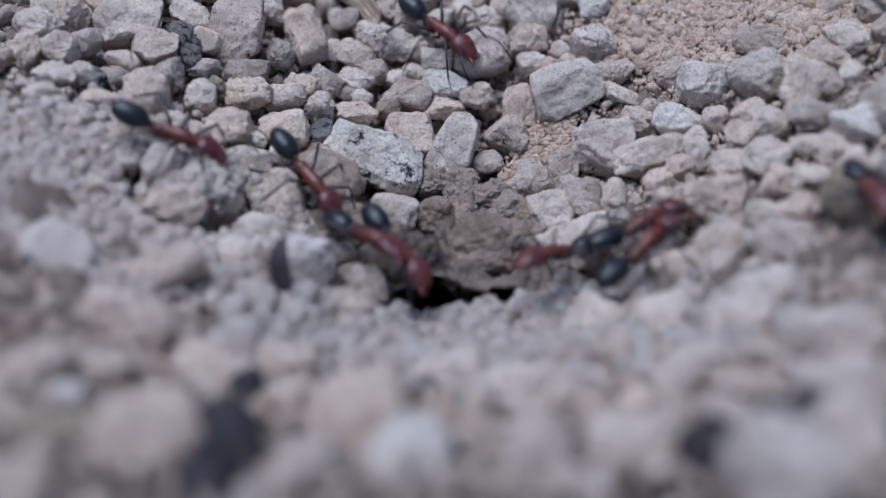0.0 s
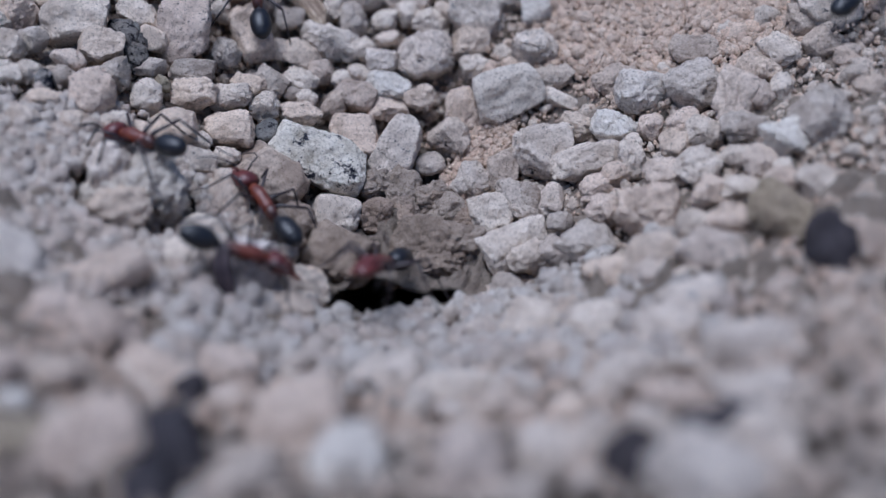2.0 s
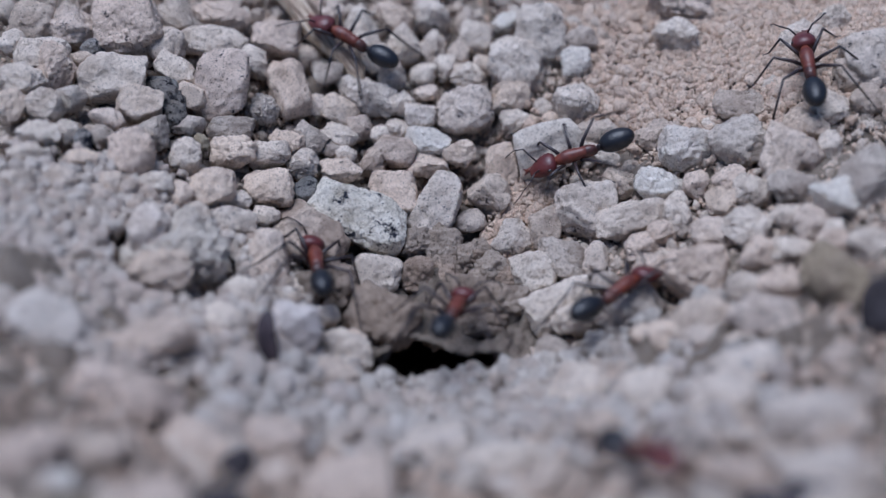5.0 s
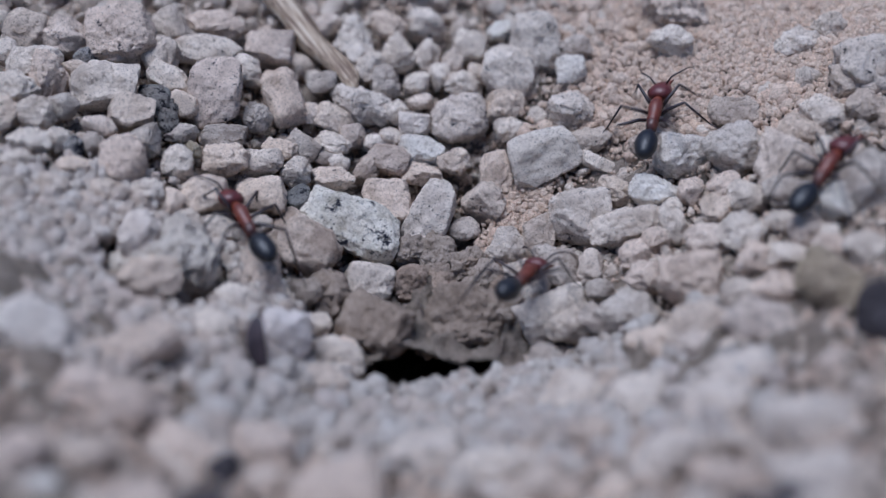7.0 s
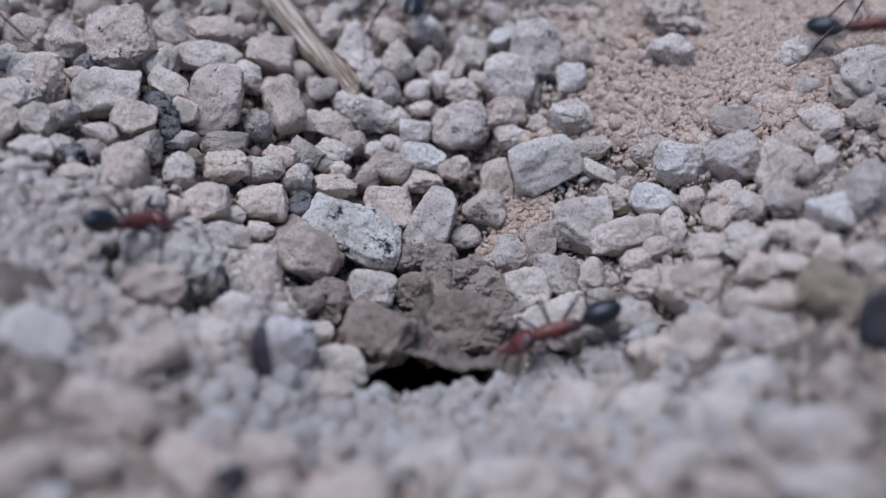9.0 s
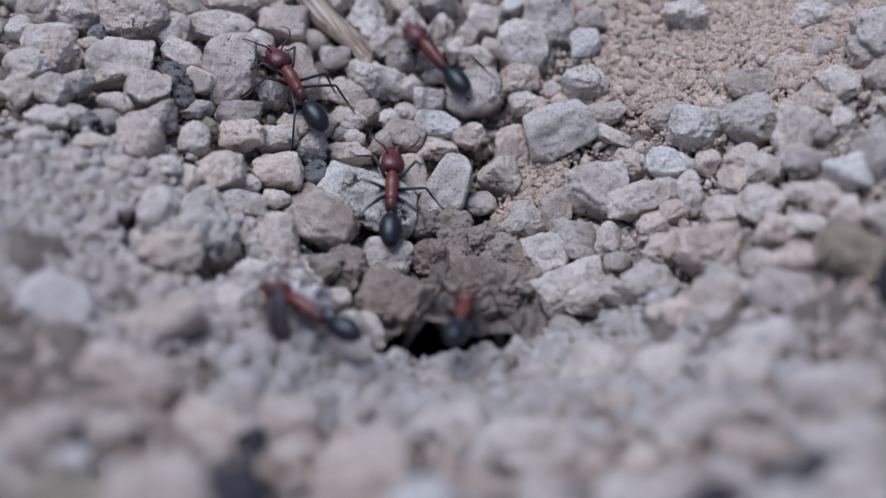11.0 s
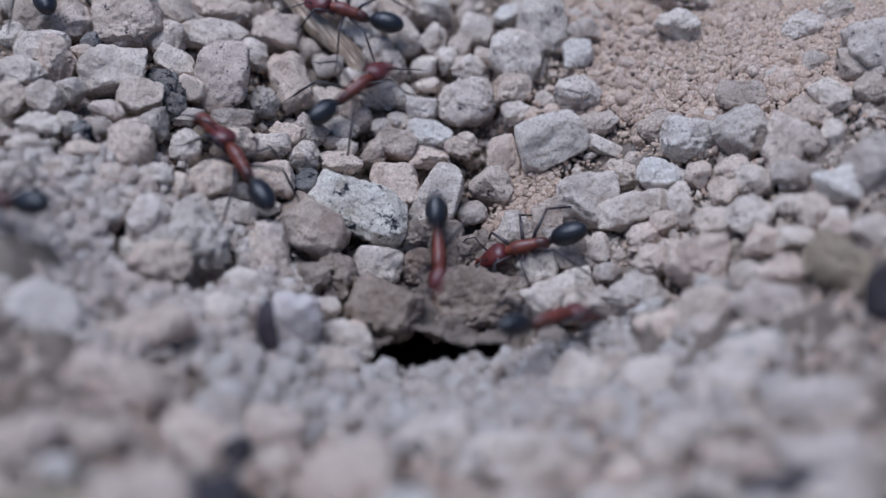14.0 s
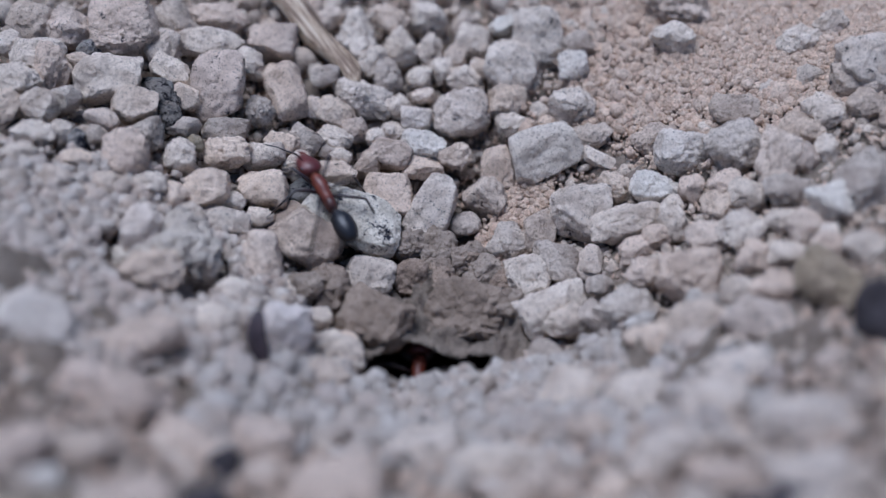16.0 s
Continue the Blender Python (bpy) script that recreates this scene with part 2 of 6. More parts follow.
def rock_verts(level, seed, cuts=15, deep=0.62, rough=0.05, boxy=0.0, dims=(1.0, 1.0, 1.0)):
    """A broken stone of the half-sizes dims: a lumpy ball cut by planes, with worn edges and a skin of grains and pits."""
    rng = np.random.default_rng(seed)
    d, f = BALL[level]
    v = d * (1 + (0.15 - 0.08 * boxy) * waves(d, rng, 3, 1.8))[:, None]
    n = rng.normal(size=(cuts, 3))
    n /= np.linalg.norm(n, axis=1)[:, None]
    depth = rng.uniform(deep, 0.95, cuts)
    if boxy:
        six = np.array([(1, 0, 0), (-1, 0, 0), (0, 1, 0), (0, -1, 0), (0, 0, 1), (0, 0, -1)]) + rng.normal(size=(6, 3)) * 0.17
        six /= np.linalg.norm(six, axis=1)[:, None]
        n = np.vstack([n, six])
        depth = np.concatenate([depth + 0.12 * boxy, rng.uniform(0.66, 0.80, 6) - 0.1 * boxy])
    for k, e in zip(n, depth):
        over = np.maximum(v @ k - e, 0)
        v = v - (over * (0.78 + 0.18 * boxy))[:, None] * k
    half = (v.max(0) - v.min(0)) / 2
    dims = np.array(dims)
    v = (v - (v.max(0) + v.min(0)) / 2) / half * dims
    size = float(np.mean(dims))
    out = d / dims
    out /= np.linalg.norm(out, axis=1)[:, None]
    p = v / size
    lump = waves(p, rng, 4, 2.5, 0.62)
    if level >= 4:
        pits = waves(p, rng, 3, 15.0, 0.75)
        lump = lump + (0.55 if level > 4 else 0.4) * (pits - 0.6 * np.maximum(pits, 0))
        # grains stuck to the skin, with seams between them
        count = 260 if level > 5 else 150 if level > 4 else 70
        seeds = rng.normal(size=(count, 3))
        seeds /= np.linalg.norm(seeds, axis=1)[:, None]
        near = (d @ seeds.T + rng.uniform(-0.012, 0.012, count)).max(1)
        gap = np.sqrt(np.maximum(2 - 2 * near, 0)) * math.sqrt(count) / 2
        lump = lump + 0.38 * (0.5 - np.clip(gap, 0, 1.3) ** 2) * (0.6 + 0.6 * waves(d, rng, 2, 3.0))
    return v + out * (rough * (1 - 0.3 * boxy) * size * lump)[:, None], f


# ---- the ground: one sheet, with the nest's hole sunk into it ----
def hole_at(x, y):
    """How far a place is from the nest's mouth (inside below 1), and how far behind its far rim."""
    t = (x + 0.7) / 6.5
    half = 3.75 * (1 - 0.06 * np.clip(x + 2, 0, 8))
    near = 2.9 - 0.012 * (x + 7) + 0.0196 * (x + 7) ** 2 + 0.25 * np.sin(1.7 * x) * np.exp(-(x / 6) ** 2)
    mid = near + half * np.sqrt(np.clip(1 - t ** 4, 0, 1))
    edge = 0.12 * np.sin(2.1 * x + 0.5)
    q = np.sqrt(np.minimum(t ** 4, 50) + ((y - mid + np.where(y > mid, edge, 0)) / half) ** 2)
    return q, y - (2 * mid - near - edge), y > mid, near


def sandy(x, y):
    """How far a place belongs to the fine sand on the far slope, to the chute of crumbs under the big white stone or to the crumbly side."""
    far = smooth(0.0, 0.9, 1.3 - math.hypot((x - 32 - 0.2 * (y - 38) + 2.5 * math.sin(y * 0.45) + 2 * math.sin(0.6 * x + 0.3 * y)) / 19, (y - 40) / 15))
    chute = smooth(0.0, 0.6, 1.2 - math.hypot((x - 7 - 0.45 * (y - 22)) / 3.2, (y - 22) / 6.5))
    return max(far, chute)


def filled(x, y):
    """How far the gaps between the stones are filled with crumbs, on the crumbly side of the crater."""
    return smooth(3, 10, x) * smooth(15, 19, y + 0.6 * max(0.0, x - 10))


def trodden(x, y):
    """The caked soil of the near lip and the ramp before the hole, where few stones lie loose."""
    lip = smooth(0.0, 0.4, 1.5 - math.hypot((x + 1 - 0.5 * (y + 1)) / 12, (y + 0.5) / 5.5))
    side = smooth(0.0, 0.5, 1.3 - math.hypot((x + 25 + 0.5 * (y + 3)) / 11, (y + 3) / 7))
    return max(lip, 0.85 * side)


def axis(stops, far):
    """Grid lines: (place, step) stretches near the hole, growing steps out to the horizon."""
    a = []
    for (lo, step), (hi, _) in zip(stops, stops[1:]):
        n = max(1, round((hi - lo) / step))
        a += [lo + (hi - lo) * i / n for i in range(n)]
    a.append(stops[-1][0])
    left, right, g = [], [], 0.5
    while a[0] - sum(left) > -far:
        g *= 1.35
        left.append(g)
    before = list(a[0] - np.cumsum(left))[::-1]
    after = list(a[-1] + np.cumsum(left))
    return np.array(before + a + after)


# hollows between the lumps of the near slope: place, half-sizes and depth
PITS = ((-30.6, -14.6, 2.2, 1.9800000000000002, 3.4), (-25.4, -18.2, 1.6, 1.4400000000000002, 3.4), (-10.7, -11.9, 1.5, 1.35, 3.4), (-14.3, -20.3, 2.2, 1.9800000000000002, 3.4), (-5.1, -7.2, 1.2, 1.08, 3.4), (17.8, -17.1, 1.8, 1.62, 3.4), (13.3, -5.9, 1.4, 1.26, 3.4), (5.1, -5.5, 1.2, 1.08, 3.4), (-23.6, -8.4, 1.3, 1.1700000000000002, 3.4))


def ground():
    xs = axis([(-56, 0.5), (-15, 0.24), (15, 0.5), (56, 0.5)], 30000)
    ys = axis([(-46, 0.5), (-4, 0.24), (24, 0.5), (92, 0.5)], 30000)
    gx, gy = np.meshgrid(xs, ys)
    p = np.stack([gx.ravel(), gy.ravel(), np.zeros(gx.size)], 1)
    z = np.array([funnel(a, b) for a, b in p[:, :2]])
    rng = np.random.default_rng(5)
    x, y = p[:, 0], p[:, 1]
    near = np.exp(-((x / 80) ** 2 + ((y - 15) / 80) ** 2) ** 3)
    back = np.clip((y - 2) / 8, 0, 1)
    fine = np.array([sandy(a, b) for a, b in p[:, :2]])
    flat = np.array([trodden(a, b) for a, b in p[:, :2]])
    q, e, behind, rim = hole_at(x, y)
    # the rows of grid points are drawn onto the mouth's rims
    inside = q < 1
    shape = (len(ys), len(xs))
    rows, mouth, first = y.reshape(shape), inside.reshape(shape), rim.reshape(shape)[0]
    last = (y - e).reshape(shape)[0]
    for c in np.nonzero(mouth.any(0))[0]:
        r = np.nonzero(mouth[:, c])[0]
        rows[r, c] = np.linspace(first[c] + 0.01, max(last[c], first[c] + 0.1) - 0.01, len(r))
        rows[r[0] - 1, c], rows[r[-1] + 1, c] = first[c], max(last[c], first[c] + 0.1)
    y = p[:, 1] = rows.ravel()
    q, e, behind, rim = hole_at(x, y)
    wall = np.exp(-(((x - 1) / 10) ** 2 + ((y - 13) / 7) ** 2) ** 2)
    fore = 0.95 * np.clip((-2 - y) / 4, 0, 1) * (1 - 0.7 * flat)
    full = np.array([filled(a, b) for a, b in p[:, :2]])
    z -= near * (0.1 + 2.4 * np.maximum(back, fore)) * (1 - 0.62 * np.maximum(fine, 1.1 * full)) * (1 - wall)
    calm = np.where(behind, 1 - 0.92 * np.exp(-np.clip(e, 0, 90) / 2.5), 1)
    z += calm * near * (0.55 + 1.7 * (1 - back)) * (1 - 0.66 * flat) * waves(p, rng, 3, 0.55, 0.6)
    z += calm * near * (0.15 + 0.12 * (1 - back) * (1 - flat)) * waves(p, rng, 3, 4.0, 0.75)
    lumps = waves(p, rng, 3, 1.5, 0.7)
    z += calm * wall * (0.75 * np.round(1.4 * lumps) / 1.4 + 0.25 * lumps + 0.32 * waves(p, rng, 3, 3.2, 0.8))
    for a, b, w, h, d in ((4.3, 11.6, 1.9, 0.7, 2.8), (1.2, 9.9, 1.3, 0.8, 1.8), (-6.4, 15.5, 1.2, 1.6, 1.6), (-3.4, 16.4, 0.7, 1.0, 1.3), (-10.5, 17.0, 0.8, 1.8, 1.2)) + PITS:
        z -= d * np.exp(-((x - a) / w) ** 2 - ((y - b) / h) ** 2)
    # the wall over the mouth leans out over it
    lean = np.where(behind & ~inside, 4.0 * np.exp(-np.clip(e, 0, 90) / 5.0), 0) * np.exp(-(np.abs(x + 0.7) / 7.4) ** 6)
    # the mouth: steep sides, and a gallery that runs back under the slope
    k = np.clip((1.0 - q) / 0.9, 0, 1)
    drop = np.where(inside, 6.0 + 27 * k ** 0.8, 0)
    through_it = np.clip((y - rim) / np.maximum(y - e - rim, 0.3), 0, 1)
    p[:, 2] = z - drop + 0.25 * lean
    p[:, 1] += np.where(inside, 0.85 * np.maximum(drop - 3.5, 0) + 12 * through_it, 0) - 0.9 * lean
    crust = np.where(inside, 0, wall * np.clip(0.12 + e / 3, 0.12, 1)) * (0.45 * waves(p, rng, 2, 1.3, 0.6) + 0.3 * np.abs(waves(p, rng, 3, 2.6, 0.75)))
    p[:, 1] -= 0.7 * crust
    p[:, 2] += 0.7 * crust
    w, h = len(xs), len(ys)
    i = np.arange(w * h).reshape(h, w)
    quads = np.stack([i[:-1, :-1].ravel(), i[:-1, 1:].ravel(), i[1:, 1:].ravel(), i[1:, :-1].ravel()], 1)
    ob = new("ground", mesh_of("ground", p * MM, quads, SOIL))
    return tagged(ob, "pale crumbly soil sinking to a dark nest hole", "ground", kind="structure")


ground()


# ---- loose grit and sand, too many to count ----
def scatter(name, label, category, mat, rng, places, sizes, level, variants=24, lift=0.25, sink=0.0):
    """Small stones strewn on the slope, joined into one mesh."""
    bases = [rock_verts(level, 900 + i, 9, 0.52, 0.085)[0] for i in range(variants)]
    f = BALL[level][1]
    n = len(places)
    out = np.empty((n, len(bases[0]), 3), dtype=np.float32)
    for i, ((x, y), s) in enumerate(zip(places, sizes)):
        v = bases[i % variants] * (s / 2 * np.array([rng.uniform(0.85, 1.25), rng.uniform(0.75, 1.05), rng.uniform(0.6, 0.95)]))
        m = np.array(Euler(rng.uniform(0, 6.28, 3)).to_matrix())
        out[i] = v @ m.T + (x, y, funnel(x, y) + lift * s - sink * smooth(2, 10, y) * (1 - sandy(x, y)) * (1 - 0.8 * filled(x, y)))
    faces = (f[None] + (np.arange(n) * len(bases[0]))[:, None, None]).reshape(-1, 3)
    ob = new(name, mesh_of(name, out.reshape(-1, 3) * MM, faces, mat, level > 1))
    return tagged(ob, label, category, kind="stuff")


def in_hole(x, y, room):
    """Too near to the mouth for a loose stone of that room to lie."""
    q, e, behind, _ = hole_at(x, y)
    return q < 1 + room / 2.5 or (behind and e < 3.0 and abs(x + 0.7) < 7.5)


def on_stone(x, y, reach):
    i, j = int(x // 4), int(y // 4)
    for a in (-1, 0, 1):
        for b in (-2, -1, 0, 1, 2):
            for sx, sy, sr in TAKEN.get((i + a, j + b), ()):
                dy = y - sy
                if math.hypot(x - sx, dy / 1.7 if dy < 0 else dy) < sr * reach:
                    return True
    return False


TAKEN = {}


def bare(x, y):
    """The packed back wall over the hole, with few loose stones."""
    return math.hypot((x - 2.0) / 9.0, (y - 14.0) / 8.0) < 1


def strew():
    rng = np.random.default_rng(11)
    big, small, fine, crumbs = [], [], [], []
    for _ in range(3400):
        x, y = rng.uniform(-58, 58), rng.uniform(-46, 88)
        if y < -2 and rng.random() < 0.55 or any(math.hypot(x - a, y - b) < w + 0.9 for a, b, w, _, _ in PITS) or rng.random() < 0.98 * trodden(x, y):
            continue
        if not in_hole(x, y, 1.5) and not on_stone(x, y, 1.12) and rng.random() > 0.95 * sandy(x, y) and not (bare(x, y) and rng.random() < 0.93):
            big.append((x, y))
    for _ in range(11000):
        x, y = rng.uniform(-50, 50), rng.uniform(-40, 66)
        if rng.random() < 0.99 * trodden(x, y) or any(math.hypot(x - a, y - b) < w for a, b, w, _, _ in PITS):
            continue
        if not in_hole(x, y, 0.7) and rng.random() > 0.8 * sandy(x, y) and not (bare(x, y) and rng.random() < 0.7):
            small.append((x, y))
    while len(fine) < 23000:
        x, y = rng.uniform(-44, 60), rng.uniform(0, 66)
        if rng.random() < sandy(x, y):
            fine.append((x, y))
    while len(crumbs) < 22000:
        x, y = rng.uniform(-46, 46), rng.uniform(-20, 62)
        if not in_hole(x, y, 0.4) and rng.random() > sandy(x, y) + 0.75 * trodden(x, y):
            crumbs.append((x, y))
    lip, side, edge = [], [], []
    while len(edge) < 900:
        x, y = rng.uniform(2, 48), rng.uniform(14, 56)
        if 0.1 < sandy(x, y) and rng.random() < 0.12 + 0.88 * (sandy(x, y) < 0.95) and not on_stone(x, y, 0.9):
            edge.append((x, y))
    while len(lip) < 2600:
        x, y = rng.uniform(-18, 26), rng.uniform(-12, 7)
        if hole_at(x, y)[0] > 1.12 and y < 4 + 0.02 * x * x and rng.random() < 0.25 + trodden(x, y):
            lip.append((x, y))
    while len(side) < 8000:
        x, y = rng.uniform(-46, -12), rng.uniform(-6, 20)
        if math.hypot(x - -13.9, (y - 0.3) / 1.6) > 4.2 and math.hypot((x + 23.8) / 5.6, (y - 9.8) / 5.2) > 1 and rng.random() < smooth(0.0, 0.6, 1.25 - math.hypot((x + 28) / 15, (y - 7) / 11)):
            side.append((x, y))
    scatter("sand_grit", "small pale stones lying on the sand's edge", "grit", SAND, rng, edge, rng.gamma(4, 0.21, len(edge)).clip(0.45, 1.9), 2, lift=0.15)
    scatter("lip_crumbs", "pale dusty crumbs on the lip of the nest hole", "crumbs", SPOIL, rng, lip, rng.gamma(2.2, 0.42, len(lip)).clip(0.3, 3.2), 2, lift=-0.02)
    scatter("side_crumbs", "pale crumbs of soil on the crater's side", "crumbs", DUST, rng, side, rng.gamma(3, 0.22, len(side)).clip(0.3, 2.2), 1, lift=0.1)
    for part_of, level in (([p for p in big if p[1] >= 4], 3), ([p for p in big if p[1] < 4], 2)):
        scatter("gravel", "loose pale limestone gravel covering the slope", "gravel", GRIT, rng, part_of, rng.gamma(6, 0.29, len(part_of)).clip(0.9, 3.4), level, lift=-0.1, sink=0.8)
    for part_of, level in (([p for p in small if p[1] >= 4], 2), ([p for p in small if p[1] < 4], 1)):
        scatter("grit", "small pale grit between the stones", "grit", GRIT, rng, part_of, rng.gamma(5, 0.17, len(part_of)).clip(0.4, 1.6), level, lift=-0.4, sink=1.5)
    scatter("crumbs", "fine crumbs of soil and stone between the pebbles", "crumbs", SAND, rng, crumbs, rng.gamma(5, 0.085, len(crumbs)).clip(0.22, 0.9), 1, lift=-0.4, sink=2.1)
    scatter("sand", "pinkish coarse sand on the far slope", "sand", SAND, rng, fine, rng.gamma(6, 0.078, len(fine)).clip(0.28, 1.3), 1, lift=0.25)


# ---- stones that can be told apart ----
LABEL = {
    "spotted": ("pale stone with blue-black spots", "stone"),
    "earth": ("caked earth clod in the wall over the hole", "clod"),
    "pale": ("pale chalky limestone pebble lying on the soil slope", "pebble"),
    "white": ("whitish limestone pebble with clean broken faces", "pebble"),
    "grey": ("grey limestone pebble with dark specks, half sunk, some toned for shade", "pebble"),
    "brown": ("brownish earthy pebble caked with soil, some toned for crater shade", "pebble"),
    "dark": ("dark mottled stone among the pale gravel", "stone"),
    "slate": ("dark blue-grey stone put for a shaded pit of the near slope", "stone"),
    "chalk": ("small chalk-white pebble on the crater's side", "pebble"),
    "inky": ("small stone stained blue-black in patches", "stone"),
    "tan": ("tan rounded stone on the crater's slope", "stone"),
}


def pebble(x, y, z, w, h, d, turn, tone="pale", seed=0, boxy=0.0, rough=0.08, name="pebble", label=""):
    """A stone of width w, height h and depth d (mm) that leans with the slope, turned by some degrees in its plane."""
    level = 6 if w * h > 44 and y > 4 else 5 if w * h > 9 and y > 3 else 4
    v, f = rock_verts(level, seed, CUTS[seed % 4], 0.54 + 0.05 * (seed % 4), rough - 0.025 * boxy, boxy, (w / 2, h / 2, d / 2))
    me = mesh_of(name, v * MM, f, STONE[tone])
    ob = new(name, me)
    ob.matrix_world = pose(x * MM, y * MM, z * MM, 49, 0, 0) @ pose(0, 0, 0, 0, 0, turn)
    TAKEN.setdefault((int(x // 4), int(y // 4)), []).append((x, y, (w + h) / 4))
    words, kind_of = LABEL[tone]
    return tagged(ob, label or words, kind_of, group="stones round the nest hole")


CUTS = (8, 11, 14, 18)
pebble(-41.0, 36.2, 12.2, 5.7, 4.4, 4.7, -15, "pale", 41, .4)
pebble(-37.4, 35.9, 11.8, 6.0, 4.1, 4.3, -20, "grey", 42, 0)
pebble(-31.9, 36.9, 11.3, 7.2, 6.9, 7.3, 0, "grey", 43, .3)
pebble(-41.9, 32.2, 12.0, 2.8, 3.0, 2.9, 0, "pale", 44, 0)
pebble(-39.1, 30.8, 11.6, 5.4, 3.8, 4.0, 0, "pale", 45, .3)
pebble(-37.1, 29.0, 11.2, 3.7, 5.5, 3.9, 0, "pale", 46, 0)
pebble(-35.1, 30.8, 11.0, 2.5, 1.9, 2.0, 0, "pale", 47, 0)
pebble(-39.9, 26.3, 11.4, 5.1, 3.8, 4.0, -10, "pale", 48, 0)
pebble(-31.7, 28.7, 10.5, 6.7, 5.0, 5.2, 8, "pale", 49, .5, label="large smooth pale stone on the upper slope")
pebble(-28.9, 25.5, 9.1, 4.8, 3.6, 3.8, 0, "pale", 50, .2)
pebble(-39.6, 22.3, 10.8, 2.8, 3.4, 2.9, 0, "pale", 51, 0)
pebble(-37.0, 23.0, 10.5, 3.6, 3.5, 3.6, 0, "pale", 52, 0)
pebble(-34.9, 24.5, 10.4, 3.2, 2.4, 2.6, 0, "brown", 53, 0)
pebble(-36.7, 19.4, 9.8, 4.2, 2.6, 2.7, -10, "pale", 54, 0)
pebble(-34.5, 20.3, 9.4, 2.4, 2.2, 2.3, 0, "white", 55, 0)
pebble(-31.4, 22.8, 9.2, 3.3, 2.1, 2.2, -10, "pale", 56, 0)
pebble(-31.6, 20.6, 8.7, 2.9, 2.5, 2.6, 0, "grey", 57, 0)
pebble(-28.7, 19.7, 7.6, 4.2, 4.7, 4.4, 10, "pale", 58, .2)
pebble(-27.8, 35.0, 10.0, 3.6, 4.0, 3.8, -30, "pale", 59, .4)
pebble(-26.4, 32.2, 9.2, 4.5, 2.5, 2.7, -25, "pale", 60, .4)
pebble(-24.8, 29.0, 8.1, 3.4, 2.5, 2.6, -15, "pale", 61, .3)
pebble(-27.0, 27.6, 8.8, 3.2, 4.4, 3.4, 40, "dark", 62, 0, label="dark mottled stone wedged between pale stones")
pebble(-22.1, 31.3, 7.6, 5.4, 7.0, 5.7, 0, "grey", 63, .4, label="tall pitted grey stone on the upper slope")
pebble(-27.4, 22.6, 7.9, 3.1, 3.5, 3.3, 0, "brown", 64, 0)
pebble(-24.6, 25.0, 7.2, 3.4, 2.1, 2.2, 0, "brown", 65, 0)
pebble(-24.2, 21.4, 6.1, 2.9, 3.6, 3.1, 0, "pale", 66, 0)
pebble(-20.8, 26.8, 5.8, 4.6, 2.3, 2.5, 0, "brown", 67, .5)
pebble(-20.3, 24.0, 4.9, 4.6, 3.1, 3.3, 0, "pale", 68, 0)
pebble(-23.7, 37.5, 9.4, 7.0, 3.5, 3.7, -12, "pale", 69, .3)
pebble(-23.3, 41.9, 10.3, 6.7, 3.0, 3.1, -10, "pale", 70, 0)
pebble(-27.4, 40.0, 10.7, 3.3, 4.5, 3.5, 30, "pale", 71, .4)
pebble(-19.8, 36.5, 8.0, 4.1, 3.2, 3.4, -20, "pale", 72, 0)
pebble(-17.5, 39.9, 8.6, 5.1, 3.9, 4.1, 0, "pale", 73, .4)
pebble(-16.0, 34.1, 6.1, 4.2, 7.1, 4.4, 22, "pale", 74, .5)
pebble(-18.0, 30.6, 5.6, 3.2, 3.4, 3.4, 0, "brown", 75, 0)
pebble(-11.9, 44.0, 9.1, 3.1, 2.8, 3.0, 0, "pale", 76, 0)
pebble(-9.1, 42.3, 8.1, 4.2, 5.9, 4.4, 0, "pale", 77, 0)
pebble(-5.4, 44.4, 8.6, 4.1, 3.1, 3.3, -15, "pale", 78, 0)
pebble(-4.3, 41.2, 7.2, 3.9, 4.1, 4.1, 0, "pale", 79, 0)
pebble(-1.5, 44.9, 8.8, 4.2, 3.9, 4.1, 0, "grey", 80, 0)
pebble(-1.2, 41.1, 6.9, 2.8, 3.6, 2.9, 0, "pale", 81, 0)
pebble(-7.2, 39.3, 6.5, 3.4, 3.3, 3.4, 0, "pale", 82, 0)
pebble(-5.8, 37.6, 5.6, 3.4, 4.1, 3.5, 0, "brown", 83, 0)
pebble(-12.1, 36.9, 6.1, 3.4, 2.5, 2.6, 0, "brown", 84, .3)
pebble(-8.3, 34.8, 4.6, 6.9, 3.8, 4.0, -15, "grey", 85, 0, label="smooth rounded grey pebble beside the dry stalk")
pebble(-10.8, 33.0, 4.2, 4.5, 2.8, 2.9, -25, "pale", 86, .4)
pebble(-2.5, 38.0, 5.5, 3.0, 2.6, 2.8, 0, "pale", 87, 0)
pebble(0.1, 38.7, 5.8, 2.6, 3.0, 2.8, 0, "pale", 88, 0)
pebble(-4.5, 34.4, 3.9, 3.2, 2.8, 3.0, 0, "pale", 89, 0)
pebble(-2.0, 36.1, 4.5, 2.6, 2.0, 2.1, 0, "pale", 90, 0)
pebble(-2.5, 33.2, 3.3, 3.5, 3.2, 3.3, 0, "white", 91, .2)
pebble(-10.8, 30.2, 3.0, 4.0, 2.3, 2.4, -6, "pale", 92, 0)
pebble(-13.5, 28.7, 3.3, 3.5, 2.6, 2.7, -32, "brown", 93, .3)
pebble(-11.4, 28.2, 2.4, 2.3, 1.7, 1.7, 0, "brown", 94, 0)
pebble(-8.8, 31.4, 3.2, 3.1, 2.8, 2.9, -15, "brown", 95, 0)
